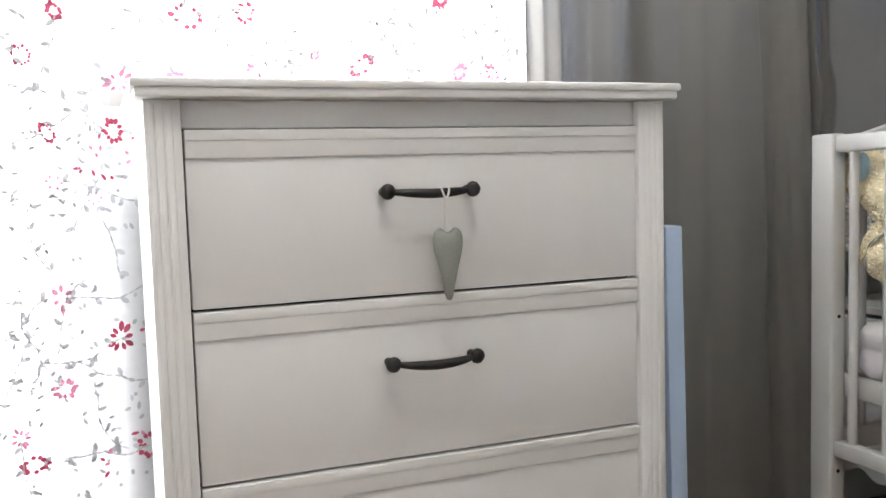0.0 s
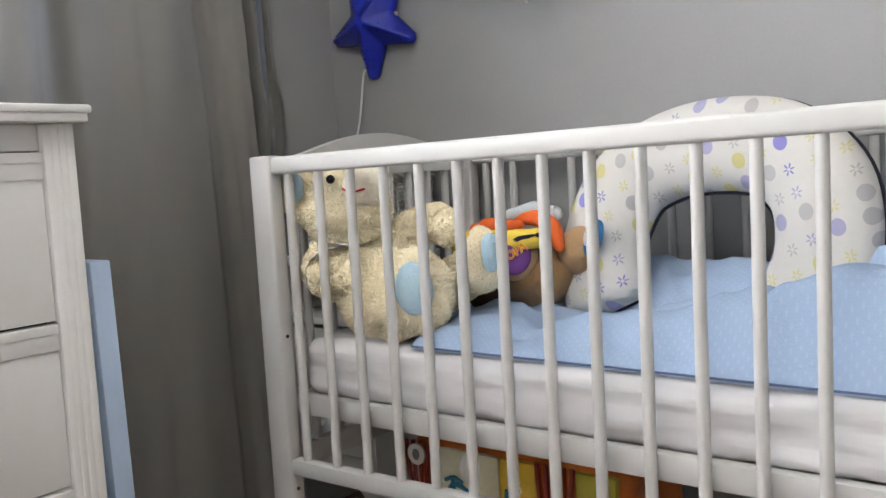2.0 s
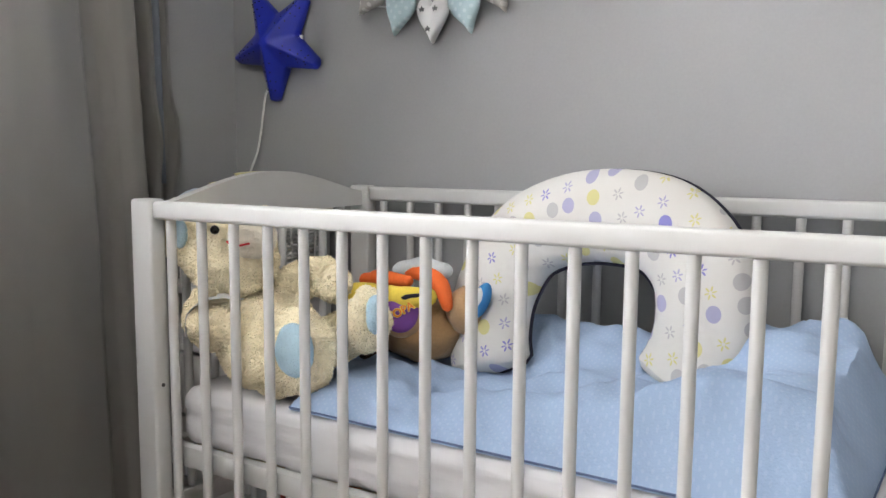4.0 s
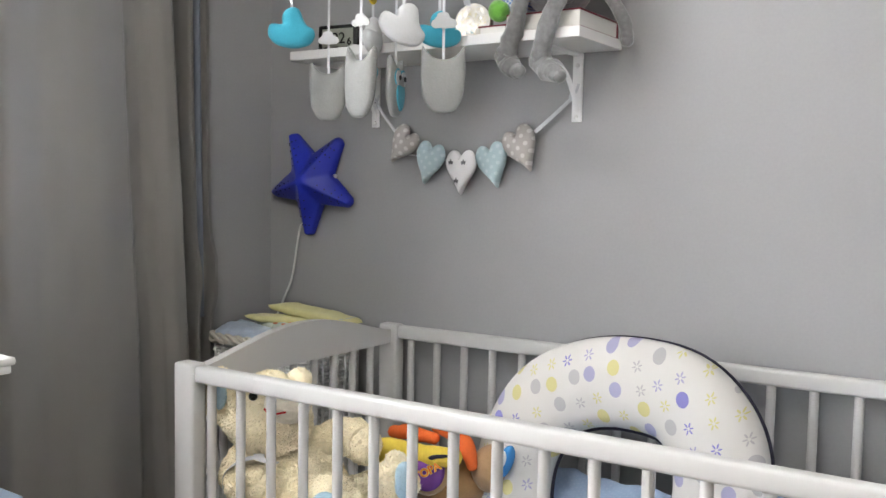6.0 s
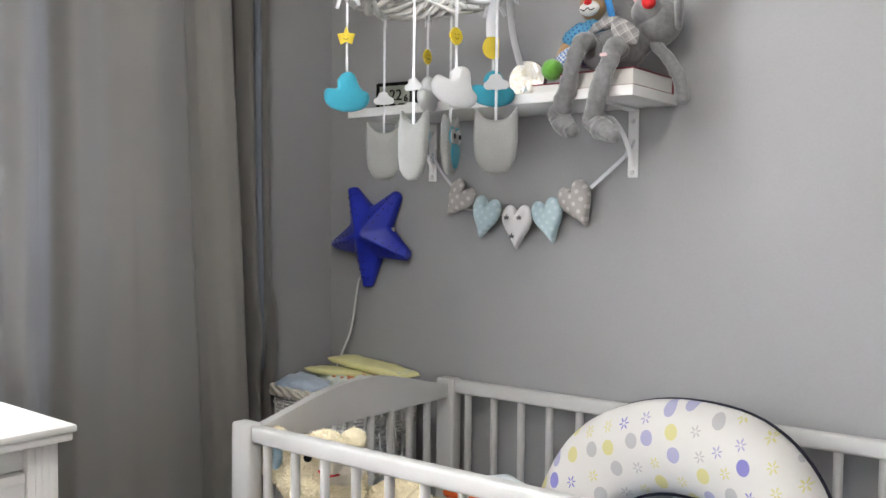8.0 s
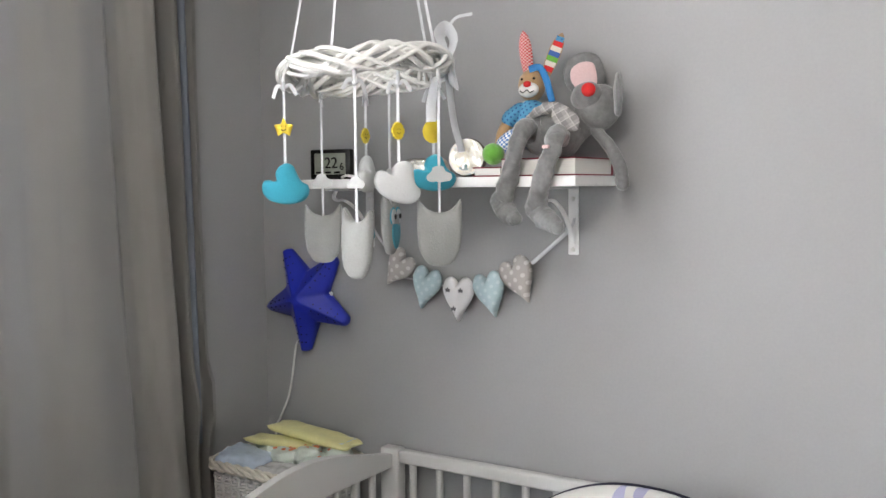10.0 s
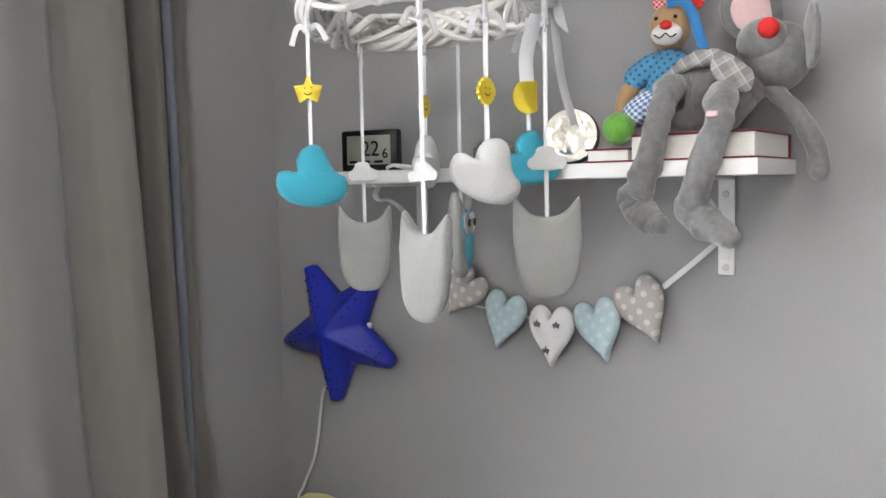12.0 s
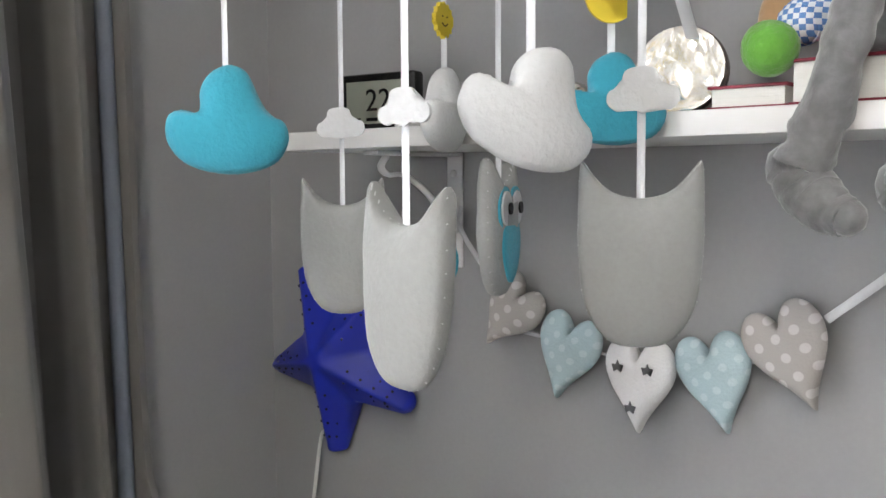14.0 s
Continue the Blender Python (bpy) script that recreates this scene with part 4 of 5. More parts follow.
part("foot", plush(ball((-0.588, -0.742, 0.658), (0.038, 0.062, 0.074), turn=(0, 0, 25), lumps=0.006, freq=25, sub=5)), FUR, leg)
part("sole", plush(ball((-0.619, -0.76, 0.668), (0.016, 0.032, 0.045), turn=(0, 0, 25), lumps=0.003, freq=30, sub=4), 0.25), FURB, leg, "pale blue oval sole")
leg = part("leg", plush(limb([(-0.49, -0.66, 0.63), (-0.475, -0.74, 0.66), (-0.48, -0.79, 0.69)], [0.045, 0.045, 0.043], 0.006, 22, 36, 36)), FUR, bear)
part("foot", plush(ball((-0.488, -0.806, 0.7), (0.04, 0.038, 0.056), lumps=0.006, freq=25, sub=4)), FUR, leg)
part("sole", plush(ball((-0.5, -0.835, 0.715), (0.02, 0.017, 0.033), lumps=0.003, sub=3), 0.3), FURB, leg, "pale blue sole")
bow = tube(spline([(-0.6, -0.58, 0.735), (-0.625, -0.56, 0.73), (-0.632, -0.53, 0.705), (-0.632, -0.525, 0.665)], 12), 0.004, 8, flat=(0.012, 0.0012))
tube(spline([(-0.6, -0.58, 0.74), (-0.625, -0.61, 0.742), (-0.62, -0.645, 0.74)], 10), 0.004, 8, flat=(0.01, 0.0012), bm=bow)
part("neck_ribbon", bow, RIB, bear, "white satin neck ribbon")


# ---- talking toy ----
toy = thing("plush_activity_toy", (-0.33, -0.792, 0.6), "brown plush activity toy with striped fabric tags and a purple button", "plush toy")
part("body", ball((-0.31, -0.802, 0.655), (0.075, 0.085, 0.062), lumps=0.008, sub=4), BROWN, toy)
part("head", ball((-0.30, -0.895, 0.7), (0.045, 0.04, 0.045), lumps=0.005, sub=3), TAN, toy)
part("ear_patch", ball((-0.325, -0.937, 0.725), (0.022, 0.014, 0.035), turn=(20, 0, 0), sub=3), mat("bright_blue_plush", (0.05, 0.25, 0.55), 0.9), toy, "bright blue ear patch")
part("ear_patch", ball((-0.336, -0.937, 0.73), (0.016, 0.011, 0.022), turn=(20, 0, 0), sub=3), PACKW, toy, "white ear patch")
btn = part("paw", ball((-0.38, -0.804, 0.697), (0.022, 0.042, 0.046), turn=(0, 15, 30), sub=4), TAN, toy, "tan paw pad")
part("button", ball((-0.392, -0.809, 0.7), (0.013, 0.033, 0.037), turn=(0, 15, 30), sub=4), PURP, toy, "purple satin button")
# the toy's shaded side, put in as a darker brown ball
part("shadow_side", ball((-0.33, -0.712, 0.63), (0.05, 0.05, 0.05), lumps=0.005, sub=3), DBROWN, toy, "dark brown ball for the toy's shaded side")
for pts, r, mm in (([(-0.36, -0.672, 0.709), (-0.385, -0.712, 0.719), (-0.385, -0.782, 0.722), (-0.37, -0.852, 0.729)], (0.022, 0.026, 0.022, 0.018), YELP),
                   ([(-0.33, -0.682, 0.739), (-0.345, -0.732, 0.749), (-0.345, -0.792, 0.749)], (0.013, 0.015, 0.011), ORANGE),
                   ([(-0.31, -0.772, 0.759), (-0.33, -0.822, 0.762), (-0.34, -0.86, 0.746), (-0.345, -0.878, 0.712)], (0.011, 0.015, 0.016, 0.011), ORANGE),
                   ([(-0.35, -0.682, 0.679), (-0.365, -0.722, 0.689), (-0.36, -0.772, 0.699)], (0.014, 0.018, 0.014), REDP),
                   ([(-0.37, -0.677, 0.659), (-0.38, -0.712, 0.664), (-0.37, -0.752, 0.674)], (0.016, 0.018, 0.014), mat("pale_grey_satin", (0.5, 0.54, 0.56), 0.5)),
                   ([(-0.30, -0.742, 0.759), (-0.31, -0.802, 0.774), (-0.31, -0.852, 0.769)], (0.016, 0.018, 0.014), bpy.data.materials["pale_grey_satin"]),
                   ([(-0.365, -0.672, 0.694), (-0.394, -0.732, 0.700), (-0.395, -0.812, 0.726), (-0.38, -0.862, 0.736)], (0.004, 0.005, 0.005, 0.004), NAVY)):
    part("fabric_tag", limb(pts, r, 0.003, 40, 14, 16), mm, toy)


def lettering(text, size, m, material, parent, name="lettering", spread=1.0):
    cu = bpy.data.curves.new(name, "FONT")
    cu.body, cu.size, cu.align_x, cu.align_y, cu.extrude = text, size, "CENTER", "CENTER", 0.0004
    cu.space_character = spread
    cu.materials.append(material)
    o = new(name, cu)
    o.parent = parent
    o.matrix_basis = Matrix.Translation(-root_of(parent).location) @ m
    return o


m = facing((-0.4075, -0.815, 0.702), 28, 30, -8)
lettering("STOPA", 0.0205, m, YELP, toy).data.offset = 0.0012
lettering("STOPA", 0.0205, m @ Matrix.Translation((0, 0, 0.0006)), ORANGE, toy)


# ---- side table, basket, nappies ----
table = thing("nightstand", (-0.155, -0.18, 0), "white wooden nightstand with open niche and scalloped apron", "nightstand")
TX0, TX1, TY0, TY1 = -0.285, -0.02, -0.335, -0.02
part("top", box(TX0 - 0.012, TX1, TY0 - 0.012, TY1, 0.648, 0.668, 0.005), LACQ, table)
part("side_panel", box(TX0, TX1, TY0, TY0 + 0.018, 0.0, 0.648, 0.002), LACQ, table)
part("side_panel", box(TX0, TX1, TY1 - 0.018, TY1, 0.0, 0.648, 0.002), LACQ, table)
part("back_panel", box(TX1 - 0.008, TX1, TY0 + 0.018, TY1 - 0.018, 0.1, 0.648), LACQ, table)
part("niche_floor", box(TX0 + 0.004, TX1 - 0.008, TY0 + 0.018, TY1 - 0.018, 0.51, 0.526, 0.002), LACQ, table)
for z0, z1 in ((0.36, 0.5), (0.205, 0.352)):
    d = part("drawer", box(TX0 - 0.004, TX0 + 0.016, TY0 + 0.02, TY1 - 0.02, z0, z1, 0.003), LACQ, table)
    part("knob", ball((TX0 - 0.014, (TY0 + TY1) / 2, (z0 + z1) / 2), (0.012, 0.012, 0.012), sub=2), LACQ, d)
xs = [TY0 + 0.019 + (TY1 - TY0 - 0.038) * i / 48 for i in range(49)]
prof = [(-x, 0.2) for x in xs] + [(-x, 0.14 - 0.06 * (abs((x - xs[0]) / (xs[-1] - xs[0]) - 0.5) * 2) ** 2.5 + 0.008 * math.cos(x * 70)) for x in reversed(xs)]
part("apron", plate_of(prof, 0.014, Matrix(((0, 0, -1, TX0 + 0.01), (-1, 0, 0, 0), (0, 1, 0, 0), (0, 0, 0, 1)))), LACQ, table, "scalloped apron")

bas = thing("wicker_basket", (-0.155, -0.2, 0.669), "whitewashed wicker basket full of nappies on the nightstand", "basket")
BX0, BX1, BY0, BY1 = -0.268, -0.04, -0.362, -0.062


def rounded_rect(x0, x1, y0, y1, r, n):
    pts = []
    per = [(x1 - r, y0 + r, -90), (x1 - r, y1 - r, 0), (x0 + r, y1 - r, 90), (x0 + r, y0 + r, 180)]
    for cx, cy, a0 in per:
        for i in range(n):
            a = radians(a0 + 90 * i / n)
            pts.append((cx + r * math.cos(a), cy + r * math.sin(a)))
    out = []
    for i in range(len(pts)):
        p, q = Vector((*pts[i], 0)), Vector((*pts[(i + 1) % len(pts)], 0))
        k = max(1, int((q - p).length / 0.0065))
        out += [p + (q - p) * j / k for j in range(k)]
    return out


weave = bmesh.new()
rows = 20
for i in range(rows):
    z = 0.675 + i * 0.0092
    g = -0.012 + 0.012 * i / rows
    loop = rounded_rect(BX0 - g, BX1 + g, BY0 - g, BY1 + g, 0.03, 6)
    cx, cy = (BX0 + BX1) / 2, (BY0 + BY1) / 2
    pts = []
    for k, p in enumerate(loop):
        o = Vector((p.x - cx, p.y - cy, 0)).normalized()
        pts.append(p + o * 0.0038 * math.cos(math.pi * k / 2.0 + (i % 2) * math.pi) + Vector((0, 0, z + 0.0012 * noise.noise(Vector((k * 0.4, i, 0))))))
    tube(pts, 0.0036, 5, bm=weave, closed=True)
part("weave", weave, WICK, bas)
loop = rounded_rect(BX0, BX1, BY0, BY1, 0.03, 6)
for k in range(0, len(loop), 4):
    p = loop[k]
    part("stake", tube([p + Vector((0, 0, 0.67)), p + Vector((0, 0, 0.853))], 0.003, 5), WICK, bas)
rim = bmesh.new()
for s in range(3):
    pts = []
    loop = rounded_rect(BX0 - 0.006, BX1 + 0.006, BY0 - 0.006, BY1 + 0.006, 0.034, 6)
    for k, p in enumerate(loop):
        a = k * 0.42 + s * 2.09
        pts.append(p + Vector((0.007 * math.cos(a), 0.007 * math.cos(a), 0.855 + 0.008 * math.sin(a))))
    tube(pts, 0.006, 6, bm=rim, closed=True)
part("rim", rim, BASKW, bas, "plaited cane rim")
part("base", box(BX0 + 0.01, BX1 - 0.01, BY0 + 0.01, BY1 - 0.01, 0.669, 0.674), BASKW, bas)
part("liner", box(BX0 + 0.012, BX1 - 0.012, BY0 + 0.012, BY1 - 0.012, 0.676, 0.83, 0.01), WCOT, bas, "pale cloth liner")


def packet(name, centre, size, turn, material, label, category, seed):
    b = soft_box(-size[0] / 2, size[0] / 2, -size[1] / 2, size[1] / 2, -size[2] / 2, size[2] / 2, min(size) * 0.45, 14, size[2] * 0.16, 34, seed=seed)
    m = Matrix.LocRotScale(centre, Euler([radians(a) for a in turn]), None)
    e = thing(name, centre, label, category)
    bmesh.ops.transform(b, verts=b.verts, matrix=m)
    part("film", b, material, e)
    return e, m


rr = random.Random(4)
packet("nappy_bag", (-0.215, -0.14, 0.857), (0.1, 0.14, 0.05), (6, -4, 10), DIAPB, "pale blue plastic bag of nappies in the basket", "nappy packet", 1)
packet("clear_bag", (-0.215, -0.27, 0.847), (0.09, 0.14, 0.04), (0, 4, 4), CLEAR, "clear crinkled plastic bag in the basket", "plastic bag", 2)
for k, (x, y, z) in enumerate(((-0.15, -0.2, 0.872), (-0.14, -0.27, 0.876), (-0.13, -0.14, 0.87), (-0.17, -0.31, 0.865), (-0.1, -0.33, 0.872))):
    e, m = packet("folded_nappy", (x, y, z), (0.11, 0.065, 0.038), (rr.uniform(-8, 8), rr.uniform(-8, 8), 40 + 20 * rr.random()), DIAP, "folded printed nappy lying in the basket", "nappy", 5 + k)
    b = bmesh.new()
    for j in range(7):
        ball(m @ Vector((rr.uniform(-0.045, 0.045), rr.uniform(-0.025, 0.025), 0.0195)), (0.007, 0.006, 0.0025), sub=1, bm=b)
    tagged(part("print", b, CORAL, e, "coral printed motifs"), kind="stuff")
def wipes_packet(at, half_x, half_y, thick, turn, label):
    """A flat film packet, full in the middle, with crimped flat ends."""
    e = thing("wipes_packet", at, label, "wipes packet")
    m = Matrix.LocRotScale(at, Euler([radians(a) for a in turn]), None)
    ol = smooth_outline([(-half_x, half_y), (0, half_y * 1.01), (half_x, half_y), (half_x * 1.04, 0), (half_x, -half_y), (0, -half_y * 1.01), (-half_x, -half_y), (-half_x * 1.04, 0)], 64)
    part("film", puff(ol, thick, m, wrinkle=0.003, freq=30), WIPES, e)
    for sy in (-1, 1):
        crimp = box(-half_x * 0.92, half_x * 0.92, sy * half_y - 0.009, sy * half_y + 0.009, -0.0012, 0.0012, 0.0008)
        for v in crimp.verts:
            v.co.z += 0.0025 * math.sin(v.co.x * 160)
        bmesh.ops.transform(crimp, verts=crimp.verts, matrix=m)
        part("crimped_end", crimp, WIPES, e)
    band = box(-half_x * 0.8, half_x * 0.8, -half_y * 0.92, -half_y * 0.68, -0.001, 0.001, 0.0006)
    bmesh.ops.transform(band, verts=band.verts, matrix=m @ Matrix.Translation((0, 0, thick * 0.3)))
    part("printed_band", band, mat("pale_blue_band", (0.5, 0.58, 0.66), 0.4), e, "pale blue printed band")


wipes_packet((-0.088, -0.243, 0.908), 0.036, 0.118, 0.024, (5, 0, 2), "pale yellow wipes packet lying on top of the nappies")
wipes_packet((-0.128, -0.175, 0.89), 0.036, 0.085, 0.02, (2, 6, 14), "yellow wipes packet under the other one")

# ---- nappy pack under the crib ----
pk = thing("nappy_pack", (-0.4, -0.85, 0), "orange and yellow plastic pack of nappies under the crib", "nappy pack")
part("film", soft_box(-0.505, -0.26, -1.075, -0.625, 0.0, 0.382, 0.04, 20, 0.008, 12, seed=3), PACKO, pk)
def pack_panel(name, y0, y1, z0, z1, material, label, proud=0.006):
    part(name, soft_box(-0.505 - proud, -0.49, y1, y0, z0, z1, 0.006, 8, 0.002, 14, seed=6), material, pk, label)


pack_panel("front_panel", -0.7, -0.835, 0.03, 0.362, mat("cream_pack_print", (0.78, 0.74, 0.55), 0.3, 0.12, 16, 0.3, 40), "cream front panel")
pack_panel("front_panel", -0.835, -0.91, 0.03, 0.362, PACKY, "yellow front panel")
pack_panel("front_panel", -0.985, -1.06, 0.03, 0.362, mat("olive_pack_print", (0.5, 0.42, 0.05), 0.3, 0.2, 16, 0.3, 40), "yellow-green front panel")
# dark red rays fan down to a point on the orange bands
for yc, half, zt, zb in ((-0.662, 0.036, 0.365, 0.235), (-0.947, 0.034, 0.365, 0.14)):
    for k in range(5):
        a = (k - 2) / 2 * half
        part("ray", tube([(-0.5085, yc + a, zt), (-0.512, yc + a * 0.75, zt - (zt - zb) * 0.5), (-0.5085, yc + a * 0.1, zb)], [0.0052, 0.0042, 0.001], 6), PACKR, pk, "dark red ray")
b = bmesh.new()
bmesh.ops.create_cone(b, segments=24, radius1=0.02, radius2=0.02, depth=0.004, cap_ends=True, matrix=Matrix.Translation((-0.5165, -0.657, 0.342)) @ Matrix.Rotation(radians(90), 4, "Y"))
part("badge", b, PACKW, pk, "round white badge")
b = ball((-0.5188, -0.657, 0.342), (0.001, 0.009, 0.011), sub=2)
part("badge_mark", b, DGREY, pk, "dark mark on the badge")
mark = tube(spline([(-0.5155, -0.728, 0.285), (-0.5155, -0.74, 0.30), (-0.5155, -0.77, 0.29), (-0.5155, -0.765, 0.255), (-0.5155, -0.735, 0.25)], 16), 0.004, 6)
tube(spline([(-0.5155, -0.79, 0.25), (-0.5155, -0.80, 0.275), (-0.5155, -0.815, 0.262), (-0.5155, -0.805, 0.248)], 12), 0.004, 6, bm=mark)
tube(spline([(-0.5155, -0.83, 0.26), (-0.5155, -0.845, 0.25), (-0.5155, -0.855, 0.31)], 10), 0.004, 6, bm=mark)
tube(spline([(-0.5155, -0.87, 0.25), (-0.5155, -0.885, 0.275), (-0.5155, -0.895, 0.25)], 10), 0.004, 6, bm=mark)
tube(spline([(-0.5155, -0.722, 0.305), (-0.5155, -0.74, 0.312), (-0.5155, -0.758, 0.304)], 10), 0.004, 6, bm=mark)
tube([(-0.5155, -0.738, 0.31), (-0.5155, -0.741, 0.25)], 0.0042, 6, bm=mark)
part("maker_mark", mark, PACKT, pk, "teal looping maker's mark")
part("pictogram", ball((-0.513, -0.775, 0.335), (0.003, 0.022, 0.03), turn=(20, 0, 0), sub=2), PACKW, pk, "white pictogram")
lettering("56", 0.032, facing((-0.5165, -0.872, 0.318), 0), PACKW, pk)

# ---- star lamp ----
star = thing("star_lamp", (-0.002, -0.177, 1.238), "blue plastic star wall lamp, switched off", "wall lamp")
b = bmesh.new()
m = facing((0, -0.168, 1.238), 0, 175)
R, r = 0.142, 0.069
apex = b.verts.new(m @ Vector((0, 0, 0.078)))
front, back, ring = [], [], []
for k in range(5):
    a = math.pi / 2 + k * 2 * math.pi / 5
    va = a + math.pi / 5
    d, e = Vector((math.cos(a), math.sin(a), 0)), Vector((-math.sin(a), math.cos(a), 0))
    ring.append((m @ (d * R * 0.965 - e * 0.0135 + Vector((0, 0, 0.018))), m @ (d * R + Vector((0, 0, 0.034))), m @ (d * R * 0.965 + e * 0.0135 + Vector((0, 0, 0.018))), m @ (Vector((math.cos(va), math.sin(va), 0)) * r + Vector((0, 0, 0.03)))))
cyc = [b.verts.new(p) for q in ring for p in q]
low = [b.verts.new(m @ (Vector(((m.inverted() @ v.co).x, (m.inverted() @ v.co).y, 0.004)) * 1.0)) for v in cyc]
n = len(cyc)
for k in range(5):
    i = 4 * k
    t0, t1, t2, v = cyc[i], cyc[i + 1], cyc[i + 2], cyc[i + 3]
    pv = cyc[i - 1]
    b.faces.new((apex, pv, t0, t1))
    b.faces.new((apex, t1, t2, v))
for k in range(n):
    b.faces.new((cyc[k], cyc[(k + 1) % n], low[(k + 1) % n], low[k]))
b.faces.new(low)
bmesh.ops.recalc_face_normals(b, faces=b.faces)
bmesh.ops.bevel(b, geom=b.edges[:], offset=0.006, segments=3, profile=0.5, affect="EDGES")
part("shade", b, BLUES, star)
dots = bmesh.new()
for k in range(5):
    a = math.pi / 2 + k * 2 * math.pi / 5
    for s in (-1, 1):
        for j in range(4):
            f = 0.35 + 0.15 * j
            for w in (0.25, 0.6):
                d, e = Vector((math.cos(a), math.sin(a), 0)), Vector((-math.sin(a), math.cos(a), 0)) * s
                half = r * 0.72 * (1 - f) + 0.0115 * f
                zt = 0.078 + (0.034 - 0.078) * f
                ze = 0.03 + (0.018 - 0.03) * f
                p = d * R * f + e * half * w + Vector((0, 0, zt + (ze - zt) * w + 0.001))
                ball(m @ p, (0.0023, 0.0023, 0.0023), sub=1, bm=dots)
tagged(part("perforations", dots, NAVY, star, "small dark light holes"), kind="stuff")
for u, v in ((-0.008, -0.068), (-0.066, -0.018)):
    c = m @ Vector((u, v, 0.012))
    part("wall_clip", box(c.x - 0.004, c.x + 0.004, c.y - 0.009, c.y + 0.009, c.z - 0.006, c.z + 0.006, 0.002), PACKW, star, "white wall clip")
part("cord", tube(spline([(-0.03, -0.15, 1.13), (-0.02, -0.127, 1.115), (-0.02, -0.117, 1.07), (-0.02, -0.108, 1.02), (-0.02, -0.094, 0.97), (-0.02, -0.064, 0.912), (-0.024, -0.05, 0.86), (-0.024, -0.045, 0.6), (-0.024, -0.04, 0.1)], 70), 0.0028, 8), CORD, star, "white cord")

# ---- wall shelf ----
shelf = thing("wall_shelf", (0, -0.65, 1.516), "narrow white wall shelf on two white metal brackets", "wall shelf")
part("board", box(-0.2, -0.002, -1.002, -0.262, 1.516, 1.5365, 0.0015), LACQ, shelf)
for y in (-0.363, -0.906):
    br = box(-0.0055, -0.001, y - 0.012, y + 0.012, 1.372, 1.5155, 0.002)
    bk = part("bracket", br, WHITEP, shelf)
    part("arm", box(-0.155, -0.006, y - 0.012, y + 0.012, 1.5105, 1.5155, 0.0015), WHITEP, bk)
    part("scroll", tube(spline([(-0.13, y, 1.509), (-0.138, y, 1.497), (-0.126, y, 1.488), (-0.1, y, 1.488), (-0.06, y, 1.468), (-0.03, y, 1.438), (-0.012, y, 1.41), (-0.006, y, 1.395)], 24), 0.0045, 8, flat=(0.006, 0.0028)), WHITEP, bk)
    for z in (1.383, 1.49):
        part("screw", ball((-0.007, y, z), (0.003, 0.005, 0.005), sub=2), CORD, bk)

# ---- heart garland ----
gar = thing("heart_garland", (-0.02, -0.64, 1.4), "garland of five stuffed fabric hearts on a white ribbon", "garland")
hearts = [(-0.465, 1.325, -38, 0.079, 0.096, TAUPED), (-0.544, 1.284, -14, 0.083, 0.099, BLUED), (-0.634, 1.264, 0, 0.085, 0.101, WCOT), (-0.718, 1.279, 15, 0.083, 0.101, BLUED), (-0.791, 1.314, 26, 0.085, 0.104, TAUPED)]
for y, z, spin, w, h, mm in hearts:
    mh = facing((-0.03, y, z), 0, spin)
    hh = part("heart", puff(heart_outline(w, h), 0.034, mh, wrinkle=0.002), mm, gar)
    if mm is WCOT:
        for u, v in ((-0.017, 0.022), (0.017, 0.022), (-0.002, -0.02)):
            so = [((0.0068 if i % 2 == 0 else 0.0028) * math.sin(i * math.pi / 5), (0.0068 if i % 2 == 0 else 0.0028) * math.cos(i * math.pi / 5)) for i in range(10)]
            part("printed_star", plate_of(so, 0.0016, mh @ Matrix.Translation((u, v, 0.0188))), DGREY, hh, "dark grey printed star")
rib = [(-0.012, -0.366, 1.44), (-0.02, -0.4, 1.40), (-0.026, -0.45, 1.35)]
part("ribbon", tube(spline(rib, 16), 0.004, 8, flat=(0.0012, 0.0042)), RIB, gar)
part("ribbon", tube(spline([(-0.012, -0.9, 1.424), (-0.018, -0.86, 1.388), (-0.024, -0.818, 1.352)], 16), 0.004, 8, flat=(0.0012, 0.0042)), RIB, gar)
part("ribbon", tube(spline([(-0.024, -0.475, 1.305), (-0.022, -0.55, 1.297), (-0.022, -0.634, 1.285), (-0.022, -0.714, 1.292), (-0.024, -0.78, 1.315)], 20), 0.002, 6), RIB, gar)
for y in (-0.37, -0.9):
    part("knot", ball((-0.014, y, 1.425), (0.008, 0.008, 0.01), lumps=0.004, freq=90, sub=2), RIB, gar)
    part("ribbon_end", tube(spline([(-0.016, y, 1.425), (-0.022, y - 0.012, 1.435), (-0.02, y - 0.016, 1.45)], 8), 0.003, 6, flat=(0.001, 0.004)), RIB, gar)

# ---- things on the shelf ----
clk = thing("digital_thermometer", (-0.1, -0.325, 1.537), "small black digital thermometer with a grey display", "thermometer")
mk = facing((-0.1, -0.326, 1.573), 8)


def on_face(m, u0, u1, v0, v1, w0, w1, bevel):
    b = box(u0, u1, v0, v1, w0, w1, bevel)
    bmesh.ops.transform(b, verts=b.verts, matrix=m)
    return b


part("case", on_face(mk, -0.056, 0.056, -0.0355, 0.0355, -0.012, 0.008, 0.005), BLACK, clk)
part("display", on_face(mk, -0.043, 0.043, -0.024, 0.026, 0.0075, 0.0088, 0.0005), LCD, clk, "grey display")
lettering("22", 0.037, mk @ Matrix.Translation((0.004, 0.002, 0.0093)), BLACK, clk)
